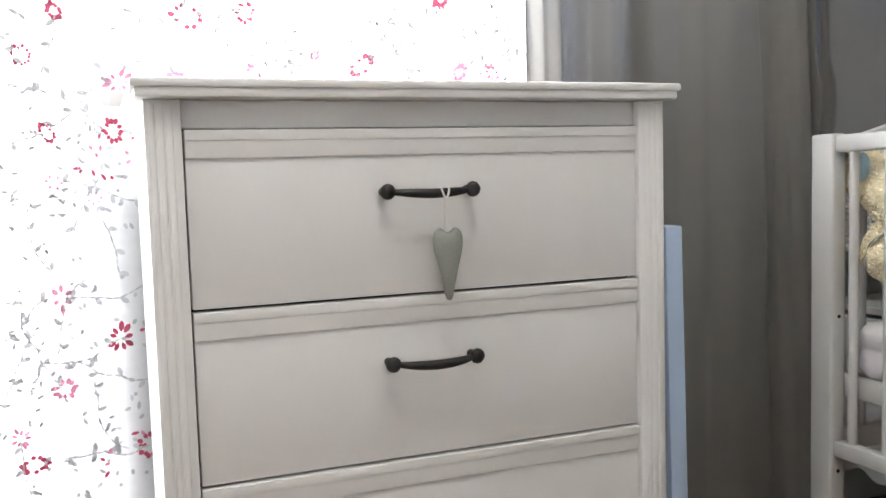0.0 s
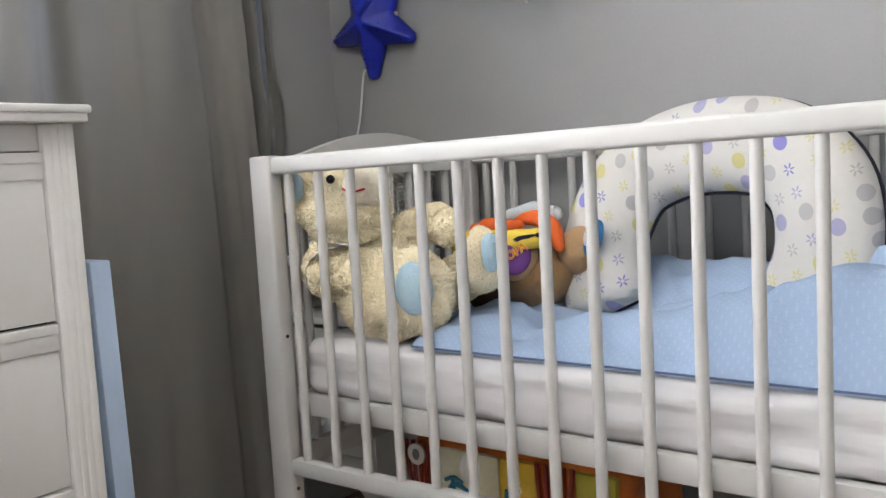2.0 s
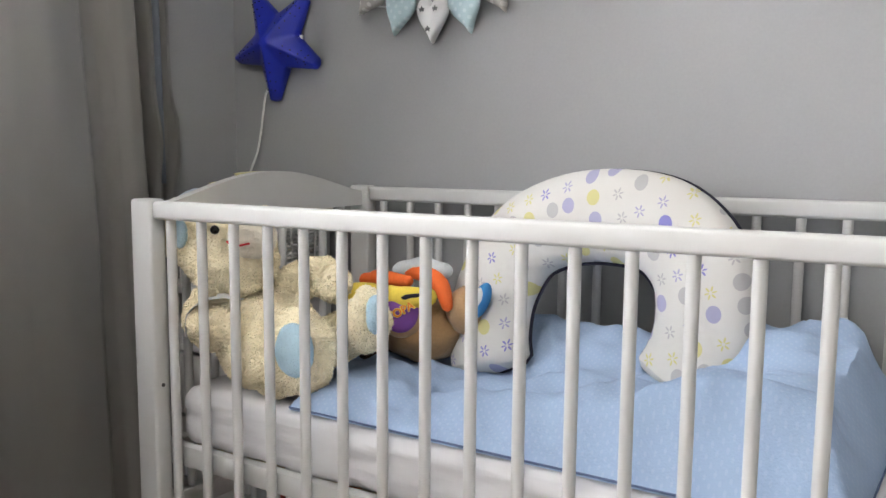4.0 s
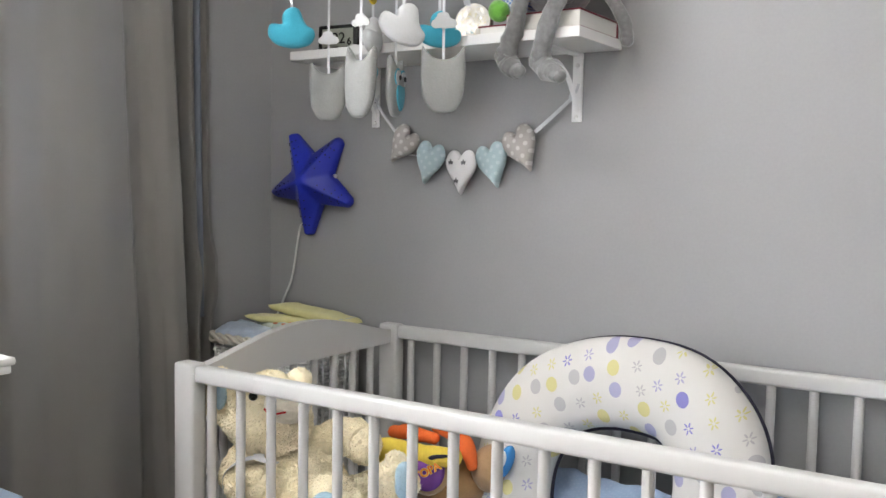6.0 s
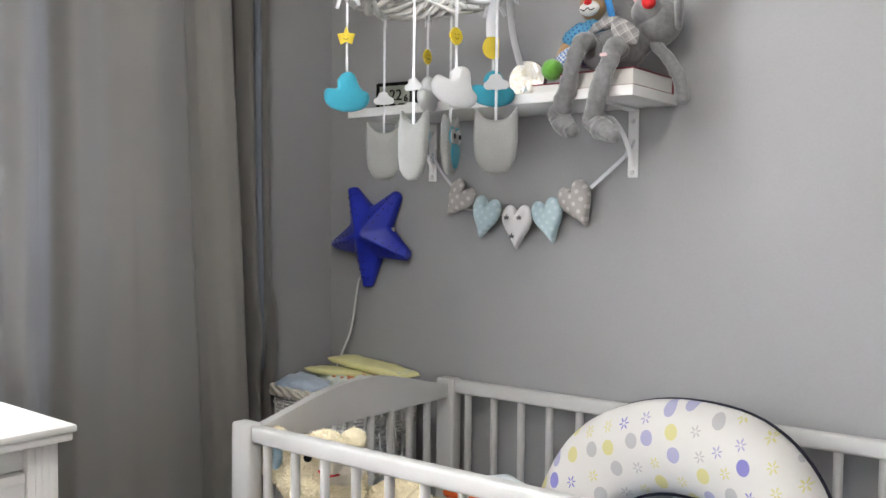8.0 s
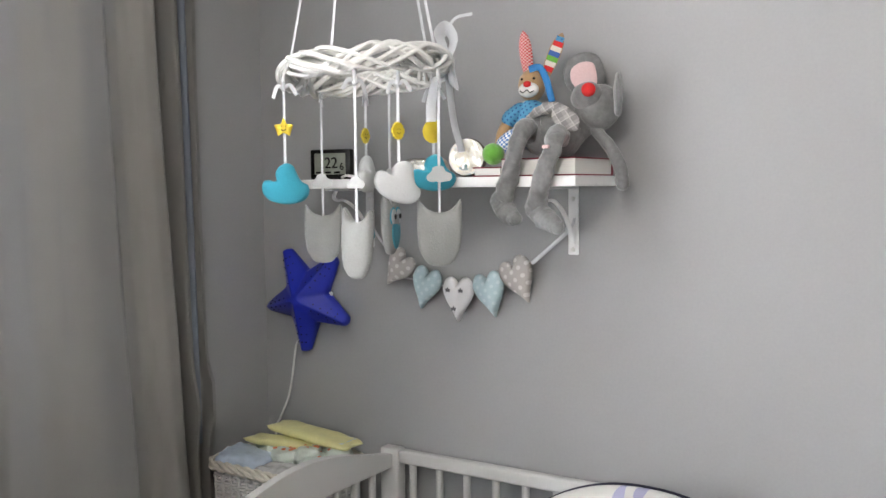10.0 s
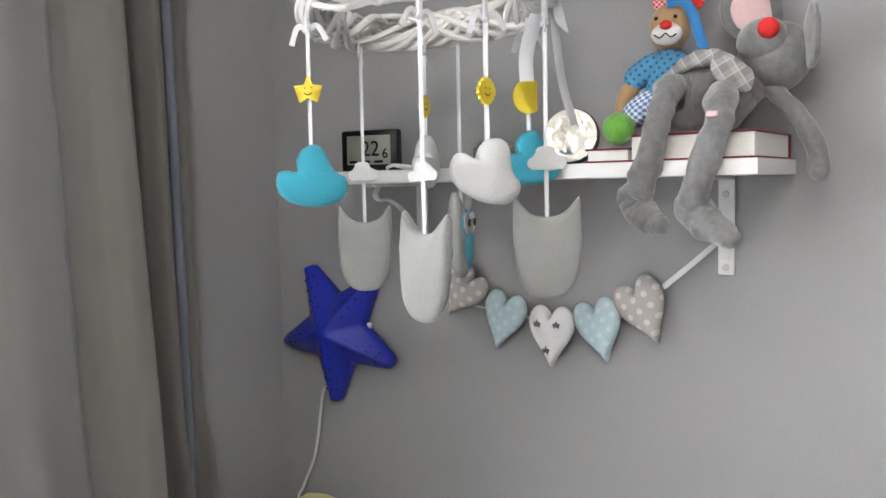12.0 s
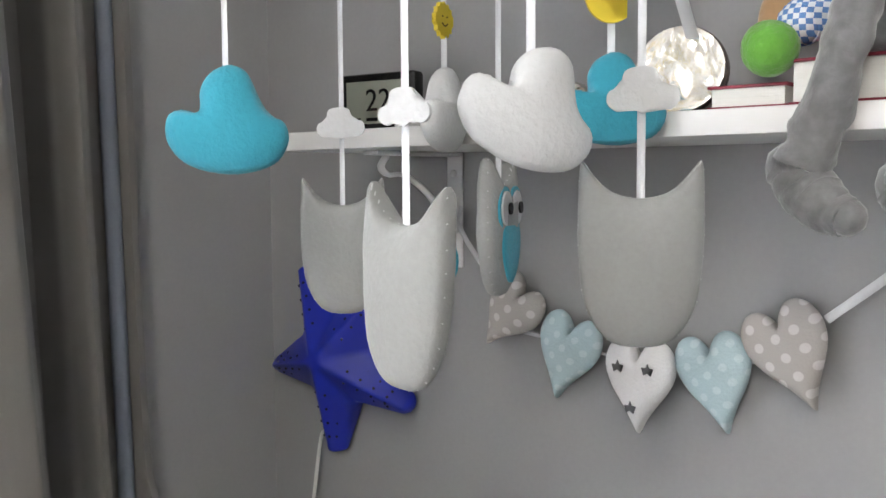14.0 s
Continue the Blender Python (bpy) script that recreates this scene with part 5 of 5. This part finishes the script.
lettering("6", 0.024, mk @ Matrix.Translation((0.033, -0.006, 0.0093)), BLACK, clk)
for k in range(3):
    part("bar_mark", on_face(mk, -0.038 + 0.025 * k, -0.022 + 0.025 * k, -0.021, -0.017, 0.0087, 0.0094, 0), BLACK, clk)

cab = thing("white_cable", (-0.12, -0.42, 1.5375), "short white cable lying on the shelf", "cable")
part("cable", tube(spline([(-0.13, -0.385, 1.5405), (-0.15, -0.4, 1.542), (-0.16, -0.425, 1.545), (-0.13, -0.44, 1.541), (-0.11, -0.41, 1.541), (-0.14, -0.4, 1.546)], 30), 0.0028, 6), CORD, cab)

sil = thing("silver_keepsake_box", (-0.1, -0.575, 1.537), "small embossed silver keepsake box", "keepsake box")
part("box_body", on_face(facing((-0.1, -0.575, 1.558), 10), -0.03, 0.03, -0.0205, 0.012, -0.02, 0.02, 0.004), SILV, sil)
part("lid", ball((-0.1, -0.575, 1.571), (0.02, 0.03, 0.011), lumps=0.006, freq=60, sub=3), SILV, sil)
sil2 = thing("silver_figurine", (-0.1, -0.635, 1.537), "small pink and silver figurine", "figurine")
part("figure", ball((-0.1, -0.635, 1.558), (0.016, 0.02, 0.0205), lumps=0.012, freq=70, sub=3), mat("rose_silver", (0.75, 0.6, 0.55), 0.3, 0.2, 40, 0.8, 70, metal=0.8, depth=0.004), sil2)

pl = thing("silver_plaque", (-0.11, -0.712, 1.537), "round embossed silver plaque standing upright on the shelf", "plaque")
mp_ = facing((-0.11, -0.712, 1.578), 14, 0, -8)
b = bmesh.new()
bmesh.ops.create_cone(b, segments=48, radius1=0.0415, radius2=0.0415, depth=0.012, cap_ends=True)
bmesh.ops.bevel(b, geom=b.edges[:], offset=0.003, segments=2, affect="EDGES")
bmesh.ops.transform(b, verts=b.verts, matrix=mp_)
part("back", b, mat("dark_wood_back", (0.05, 0.035, 0.03), 0.4), pl, "dark back")
b = bmesh.new()
bmesh.ops.create_circle(b, segments=48, radius=0.039, cap_ends=True)
bmesh.ops.triangulate(b, faces=b.faces[:])
bmesh.ops.subdivide_edges(b, edges=b.edges[:], cuts=5, use_grid_fill=True)
for v in b.verts:
    rd = v.co.length
    v.co.z = 0.0098 + (0.005 * max(0, noise.noise(Vector((v.co.x * 55, v.co.y * 55, 2)))) + 0.003 * noise.noise(v.co * 120) if rd < 0.033 else 0.002)
bmesh.ops.transform(b, verts=b.verts, matrix=mp_)
part("relief", b, SILV, pl, "shiny silver relief")

for y0, y1, x0, z0, z1, look_of in ((-0.996, -0.832, -0.186, 1.537, 1.5715, "thick"), (-0.829, -0.765, -0.178, 1.537, 1.556, "thin")):
    bk = thing("book", (-0.1, (y0 + y1) / 2, z0), look_of + " hardback book with a maroon cover lying flat on the shelf", "book", group="books on the shelf")
    part("page_block", box(x0 + 0.003, -0.012, y0 + 0.003, y1 - 0.003, z0 + 0.0025, z1 - 0.0025), PAPER, bk)
    part("cover", box(x0, -0.01, y0, y1, z0, z0 + 0.0024, 0.0006), MAROON, bk)
    part("cover", box(x0, -0.01, y0, y1, z1 - 0.0024, z1, 0.0006), MAROON, bk)
    part("spine", box(-0.0115, -0.008, y0, y1, z0, z1, 0.001), MAROON, bk)

# plush mouse
mo = thing("plush_mouse", (-0.11, -0.94, 1.58), "grey plush mouse with red nose sitting on the books", "plush mouse")
part("body", limb([(-0.115, -0.89, 1.618), (-0.1, -0.925, 1.62), (-0.085, -0.955, 1.635)], [0.042, 0.048, 0.031], 0.004, 35, n=16), MGREY, mo)
hd = part("head", ball((-0.075, -0.99, 1.67), (0.047, 0.047, 0.045), turn=(0, 0, 20), lumps=0.004, freq=25, sub=4), MGREY, mo)
part("snout", ball((-0.105, -0.982, 1.69), (0.03, 0.032, 0.028), lumps=0.003, sub=3), MGREY, hd)
part("nose", ball((-0.13, -0.996, 1.7), (0.0135, 0.0135, 0.0135), sub=3), REDP, hd, "red plush nose")
e = part("ear", puff(smooth_outline([(0.04, 0.0), (0.03, 0.034), (0, 0.045), (-0.032, 0.032), (-0.042, 0), (-0.03, -0.03), (0, -0.036), (0.03, -0.03)], 40), 0.014, facing((-0.055, -0.955, 1.738), 30, 10), wrinkle=0.002), MGREY, hd)
part("ear_lining", puff(smooth_outline([(0.024, 0.0), (0.02, 0.022), (0, 0.028), (-0.022, 0.02), (-0.028, 0), (-0.02, -0.02), (0, -0.022), (0.02, -0.02)], 32), 0.006, facing((-0.064, -0.958, 1.735), 30, 10)), PINKP, e, "pale pink ear lining")
part("ear", puff(smooth_outline([(0.036, -0.006), (0.026, 0.034), (0, 0.044), (-0.028, 0.032), (-0.036, 0), (-0.026, -0.03), (0, -0.04), (0.026, -0.03)], 40), 0.014, facing((-0.085, -1.038, 1.69), -68, -8), wrinkle=0.002), MGREY, hd)
part("leg", limb([(-0.13, -0.875, 1.615), (-0.18, -0.885, 1.63), (-0.21, -0.886, 1.6), (-0.214, -0.868, 1.535), (-0.205, -0.85, 1.493)], [0.022, 0.019, 0.0165, 0.0185, 0.0205], 0.005, 46, 26, 60, creases=1.3), MGREY, mo)
part("foot", limb([(-0.2, -0.842, 1.49), (-0.208, -0.86, 1.468), (-0.22, -0.886, 1.455)], [0.021, 0.021, 0.014], 0.004, 45, 26, 30, creases=2.1), MGREY, mo)
part("leg", limb([(-0.12, -0.93, 1.61), (-0.178, -0.952, 1.612), (-0.212, -0.956, 1.575), (-0.214, -0.938, 1.52), (-0.205, -0.924, 1.48)], [0.023, 0.02, 0.017, 0.019, 0.021], 0.005, 46, 26, 60, creases=3.7), MGREY, mo)
part("foot", limb([(-0.2, -0.918, 1.478), (-0.21, -0.944, 1.456), (-0.226, -0.977, 1.44)], [0.0215, 0.022, 0.014], 0.004, 45, 26, 30, creases=5.2), MGREY, mo)
part("arm", limb([(-0.085, -0.985, 1.635), (-0.09, -1.02, 1.595), (-0.09, -1.045, 1.55), (-0.09, -1.05, 1.52)], [0.011, 0.012, 0.0135, 0.0145], 0.003, 40, 20, 30, creases=4.4), MGREY, mo)
part("collar", limb([(-0.14, -0.872, 1.652), (-0.142, -0.905, 1.668), (-0.134, -0.94, 1.664), (-0.125, -0.968, 1.648)], [0.006, 0.0105, 0.0105, 0.007], 0.005, 60, 18, 30, creases=2.2), PLAID, mo, "pale plaid cotton collar")
part("collar_end", puff(smooth_outline([(-0.028, 0.012), (0.018, 0.016), (0.03, -0.008), (0.008, -0.018), (-0.022, -0.012)], 24), 0.008, facing((-0.146, -0.955, 1.645), 30, -28)), PLAID, mo, "pale plaid cotton collar end")
part("tag", box(-0.236, -0.229, -0.964, -0.95, 1.586, 1.593, 0.002), PINKP, mo, "small pale sewn tag")

# plush rabbit
ra = thing("plush_rabbit", (-0.1, -0.85, 1.58), "tan plush rabbit in a blue shirt with patterned ears", "plush rabbit")
part("shirt", ball((-0.085, -0.852, 1.65), (0.03, 0.035, 0.045), lumps=0.004, freq=40, sub=4), BLUEP, ra, "blue patterned shirt")
part("sleeve", limb([(-0.095, -0.83, 1.672), (-0.1, -0.808, 1.655)], [0.017, 0.018], n=8), BLUEP, ra)
part("arm", limb([(-0.1, -0.806, 1.65), (-0.105, -0.793, 1.625), (-0.11, -0.792, 1.6)], [0.012, 0.0125, 0.012], n=12), TAN, ra)
hd = part("head", ball((-0.085, -0.851, 1.722), (0.027, 0.028, 0.033), sub=4), TAN, ra)
part("muzzle", ball((-0.107, -0.855, 1.711), (0.014, 0.022, 0.0155), sub=3), PACKW, hd, "white muzzle")
part("nose", ball((-0.121, -0.859, 1.721), (0.005, 0.009, 0.0065), sub=2), REDP, hd, "red nose")
for y in (-0.841, -0.868):
    part("eye", ball((-0.109, y, 1.733), (0.0025, 0.0028, 0.0028), sub=2), BLACK, hd)
part("smile", tube(spline([(-0.1215, -0.843, 1.709), (-0.1225, -0.851, 1.704), (-0.1225, -0.859, 1.7095), (-0.122, -0.866, 1.704), (-0.119, -0.873, 1.708)], 16), 0.0009, 5), BLACK, hd)
ear1 = smooth_outline([(0.0, 0.045), (0.011, 0.025), (0.013, -0.005), (0.008, -0.045), (-0.008, -0.045), (-0.013, -0.005), (-0.011, 0.025)], 36)
part("ear", puff(ear1, 0.012, facing((-0.075, -0.832, 1.79), 30, 7)), REDCK, hd, "red checked ear")
e2 = part("ear", puff(ear1, 0.01, facing((-0.075, -0.896, 1.782), 30, -22)), TAN, hd, "striped ear")
for k, mm in enumerate((REDP, mat("cream_stripe", (0.75, 0.7, 0.6), 0.9), GREENP, mat("blue_stripe", (0.05, 0.12, 0.4), 0.9), bpy.data.materials["cream_stripe"], REDP, BLUEP)):
    v = -0.032 + 0.0105 * k
    hw = 0.0115 * math.sqrt(max(0.08, 1 - ((v + 0.003) / 0.047) ** 2))
    so = [(-hw, v - 0.005), (hw, v - 0.005), (hw, v + 0.0052), (-hw, v + 0.0052)]
    part("stripe", plate_of(so, 0.002, facing((-0.075, -0.896, 1.782), 30, -22) @ Matrix.Translation((0, 0, 0.0068))), mm, e2)
part("bandana", tube(spline([(-0.105, -0.855, 1.752), (-0.1, -0.875, 1.755), (-0.098, -0.888, 1.735), (-0.1, -0.9, 1.7), (-0.102, -0.905, 1.685)], 18), 0.005, 8, flat=(0.003, 0.007)), mat("blue_cloth", (0.03, 0.2, 0.48), 0.8), ra, "blue cloth tie")
part("leg", limb([(-0.1, -0.848, 1.612), (-0.14, -0.842, 1.612), (-0.165, -0.832, 1.6)], [0.02, 0.021, 0.018], n=14), BLUECK, ra, "blue checked leg")
part("foot", ball((-0.185, -0.817, 1.581), (0.022, 0.022, 0.022), lumps=0.002, sub=3), GREENP, ra, "green plush foot")

# ---- hanging mobile ----
mob = thing("crib_mobile", (-0.345, -0.625, 2.499), "white wicker ring mobile hung with felt owls and clouds", "mobile")
C = Vector((-0.345, -0.625, 1.742))
TILT = Euler((radians(-5.5), 0, 0)).to_matrix()
wr = bmesh.new()
for s in range(13):
    pts = []
    turns, ph = (3, 4, -3, -4, 5)[s % 5], s * 2 * math.pi / 13 * 3
    ecc = 0.75 + 0.3 * ((s * 7) % 5) / 5
    for k in range(150):
        a = 2 * math.pi * k / 150
        th = turns * a + ph
        rad = 0.143 + 0.026 * ecc * math.cos(th) + 0.003 * noise.noise(Vector((math.cos(a) * 2, math.sin(a) * 2, s)))
        pts.append(C + TILT @ Vector((rad * math.cos(a), rad * math.sin(a), 0.024 * ecc * math.sin(th))))
    tube(pts, 0.0042 + 0.0008 * (s % 3), 7, bm=wr, closed=True)
part("wicker_ring", wr, WICK, mob, "woven white wicker ring")
hook = Vector((-0.345, -0.625, 2.497))
for a in (145, 195, 285, 335):
    p = C + TILT @ Vector((0.145 * math.cos(radians(a)), 0.145 * math.sin(radians(a)), 0.02))
    part("hanging_ribbon", tube([p, p + (hook - p) * 0.5, hook], 0.003, 6, flat=(0.0032, 0.0008)), RIB, mob)
part("hook", tube(spline([(-0.345, -0.625, 2.4995), (-0.345, -0.625, 2.48), (-0.338, -0.625, 2.472), (-0.345, -0.625, 2.465)], 12), 0.0025, 6), IRON, mob, "ceiling hook")

CLOUD = smooth_outline([(-1, -0.1), (-0.92, 0.14), (-0.68, 0.2), (-0.36, 0.08), (-0.42, 0.45), (-0.28, 0.8), (0.05, 0.98), (0.34, 0.85), (0.5, 0.45), (0.68, 0.12), (0.95, -0.05), (1.0, -0.4), (0.75, -0.78), (0.1, -0.95), (-0.6, -0.8), (-0.95, -0.45)], 72)
OWL = smooth_outline([(-0.96, 1.0), (-0.8, 0.9), (-0.5, 0.7), (0, 0.62), (0.5, 0.7), (0.8, 0.9), (0.96, 1.0), (1.0, 0.5), (0.99, 0), (0.88, -0.55), (0.52, -0.92), (0, -1), (-0.52, -0.92), (-0.88, -0.55), (-0.99, 0), (-1, 0.5)], 72)
FLATC = smooth_outline([(-1, -0.35), (-0.95, 0.05), (-0.62, 0.22), (-0.52, 0.7), (-0.1, 0.85), (0.32, 0.78), (0.5, 0.3), (0.9, 0.18), (1.0, -0.25), (0.75, -0.55), (0.3, -0.5), (0, -0.68), (-0.35, -0.5), (-0.7, -0.62)], 56)


def ribbon(p, z0, z1, w=0.0034):
    q = Vector((p[0], p[1], z0))
    r2 = Vector((p[0], p[1], z1))
    return tube([q, q + (r2 - q) * 0.5 + Vector((0.0005, 0.0008, 0)), r2], w, 6, flat=(w, 0.0007))


def bow_knot(p, z, a):
    """A tied bow on the ring."""
    c = Vector((p[0], p[1], z))
    d = Vector((math.sin(radians(a)), -math.cos(radians(a)), 0))
    b = tube(spline([c, c + d * 0.012 + Vector((0, 0, 0.006)), c + d * 0.024 + Vector((0, 0, -0.012))], 10), 0.003, 6, flat=(0.0012, 0.004))
    tube(spline([c, c - d * 0.012 + Vector((0, 0, 0.004)), c - d * 0.02 + Vector((0, 0, -0.018))], 10), 0.003, 6, flat=(0.0012, 0.004), bm=b)
    ball(c, (0.006, 0.006, 0.006), sub=1, bm=b)
    tube([c, c + Vector((0, 0, 0.03))], 0.004, 6, bm=b)
    return b


def charm(at, kind, yaw):
    m = facing(at, yaw)
    if kind == "star":
        so = [((0.0185 if i % 2 == 0 else 0.009) * math.sin(i * math.pi / 5), (0.0185 if i % 2 == 0 else 0.009) * math.cos(i * math.pi / 5)) for i in range(10)]
    elif kind == "sun":
        so = [((0.0165 if i % 2 == 0 else 0.014) * math.sin(i * math.pi / 14), (0.0165 if i % 2 == 0 else 0.014) * math.cos(i * math.pi / 14)) for i in range(28)]
    else:
        so = [(0.021 * math.cos(radians(a)), 0.023 * math.sin(radians(a))) for a in range(55, 306, 10)] + [(0.0105 + 0.0165 * math.cos(radians(a)), 0.019 * math.sin(radians(a))) for a in range(270, 89, -10)]
    ch = part("charm", plate_of(so, 0.004, m), YELL, mob, "yellow painted wooden %s" % kind)
    if kind != "moon":
        f = tube(spline([m @ Vector((-0.005, -0.003, 0.0024)), m @ Vector((0, -0.0055, 0.0024)), m @ Vector((0.005, -0.003, 0.0024))], 8), 0.0006, 5)
        for u in (-0.004, 0.004):
            ball(m @ Vector((u, 0.003, 0.0022)), (0.0009,) * 3, sub=1, bm=f)
        part("face_marks", f, DBROWN, ch, "painted smile")


def stitches(outline, m, material, parent, w):
    b = bmesh.new()
    n = len(outline)
    for k in range(0, n, 2):
        u, v = outline[k]
        p, q = m @ Vector((u * 1.0, v * 1.0, w)), m @ Vector((u * 0.93, v * 0.93, w + 0.003))
        tube([p, q], 0.0006, 4, bm=b)
    part("stitching", b, material, parent, "hand stitching")


def felt_cloud(p, zc, hw, hh, yaw, spin, material, kind, zs, yaw2, thick=0.03):
    """A stuffed felt cloud with a wooden charm above it."""
    m = facing((p[0], p[1], zc), yaw, spin)
    ol = [(u * hw, v * hh) for u, v in CLOUD]
    c = part("felt_cloud", puff(ol, thick, m, wrinkle=0.001), material, mob)
    stitches(ol, m, material, c, 0.002)
    part("ribbon", ribbon(p, zc + hh * 0.75, 1.74), RIB, mob)
    part("bow", bow_knot(p, 1.703, yaw), RIB, mob)
    if kind:
        charm((p[0] - 0.004, p[1] - 0.002, zs), kind, yaw2)


def felt_owl(p, zc, hw, hh, yaw, spin, zf, fw, fyaw, front):
    """A stuffed grey felt owl with a flat cloud above it; its face is on the side that looks along yaw when front is 1, else on the other side."""
    m = facing((p[0], p[1], zc), yaw, spin)
    ol = [(u * hw, v * hh) for u, v in OWL]
    o = part("felt_owl", puff(ol, 0.026, m, wrinkle=0.0012), GFELT, mob, "grey felt owl")
    stitches(ol, m, WFELT, o, 0.002)
    s = front
    for u in (-0.42, 0.42):
        for r0, mm, w in ((0.47, TEAL, 0.0125), (0.37, WFELT, 0.0142), (0.13, BLACK, 0.0165)):
            so = [(u * hw + hw * r0 * math.cos(k * math.pi / 10), 0.3 * hh + hw * r0 * math.sin(k * math.pi / 10)) for k in range(20)]
            part("eye", plate_of(so, 0.002, m @ Matrix.Translation((0, 0, s * (w - (0.0015 if r0 > 0.2 else 0.0)))), ), mm, o)
    belly = smooth_outline([(-0.62 * hw, 0.0), (0.0, 0.1 * hh), (0.62 * hw, 0.0), (0.55 * hw, -0.5 * hh), (0, -0.8 * hh), (-0.55 * hw, -0.5 * hh)], 30)
    part("belly", puff(belly, 0.006, m @ Matrix.Translation((0, 0, s * 0.011))), TEAL, o, "teal felt belly")
    part("ribbon", ribbon(p, zc + hh * 0.5, 1.738, 0.0031), RIB, mob)
    if front < 0:
        part("bow", bow_knot(p, 1.703, 70 + 400 * p[0]), RIB, mob)
    mf = facing((p[0] - 0.004, p[1] - 0.003, zf), fyaw)
    part("flat_cloud", plate_of([(u * fw, v * fw * 0.85) for u, v in FLATC], 0.003, mf), WFELT, mob, "flat white felt cloud")


felt_cloud((-0.48, -0.538), 1.525, 0.044, 0.04, 34, 0, TEAL, "star", 1.63, 30)
felt_owl((-0.32, -0.489), 1.423, 0.038, 0.06, 34, 0, 1.531, 0.021, 34, -1)
felt_owl((-0.47, -0.7), 1.416, 0.036, 0.063, -6, -3, 1.525, 0.018, 10, -1)
felt_cloud((-0.245, -0.545), 1.545, 0.045, 0.04, 112, 0, WFELT, "sun", 1.625, 100)
felt_owl((-0.215, -0.584), 1.438, 0.042, 0.062, 110, 0, 1.545, 0.016, 80, 1)
felt_cloud((-0.405, -0.747), 1.528, 0.045, 0.04, 50, -20, WFELT, "sun", 1.619, 85)
felt_cloud((-0.24, -0.712), 1.545, 0.045, 0.038, 48, 0, TEAL, "moon", 1.627, 40)
felt_owl((-0.33, -0.785), 1.431, 0.0415, 0.062, 34, 0, 1.539, 0.0235, 34, -1)

# satin bow on the ring
bw = bmesh.new()
for pts, w in (([(-0.252, -0.752, 1.76), (-0.262, -0.75, 1.79), (-0.26, -0.742, 1.812), (-0.25, -0.752, 1.825), (-0.245, -0.765, 1.8), (-0.252, -0.755, 1.765)], 0.016),
               ([(-0.252, -0.752, 1.765), (-0.262, -0.764, 1.745), (-0.262, -0.77, 1.72), (-0.25, -0.765, 1.715), (-0.25, -0.755, 1.75)], 0.015),
               ([(-0.252, -0.752, 1.76), (-0.262, -0.735, 1.72), (-0.262, -0.722, 1.68), (-0.262, -0.722, 1.645)], 0.0095),
               ([(-0.252, -0.755, 1.76), (-0.255, -0.762, 1.7), (-0.25, -0.768, 1.64), (-0.245, -0.782, 1.585)], 0.0125),
               ([(-0.25, -0.755, 1.825), (-0.25, -0.775, 1.842), (-0.25, -0.81, 1.845)], 0.003)):
    tube(spline(pts, 22), w, 8, flat=(0.0015, w) if w > 0.005 else (0.0012, 0.003), bm=bw)
ball((-0.256, -0.754, 1.762), (0.011, 0.011, 0.013), lumps=0.003, freq=80, sub=2, bm=bw)
part("satin_bow", bw, RIB, mob, "white satin bow with long tails")


# ---- floor boards ----
plank = None
for k in range(17):
    x = WX + 0.005 + 0.194 * k
    if plank is None:
        plank = new("plank", finish(box(x, x + 0.1925, WY, -0.0005, -0.012, 0.0, 0.0012, 1), "plank", FLOOR))
        plank.parent = floor
    else:
        again(plank, (0.194 * k, 0, 0))
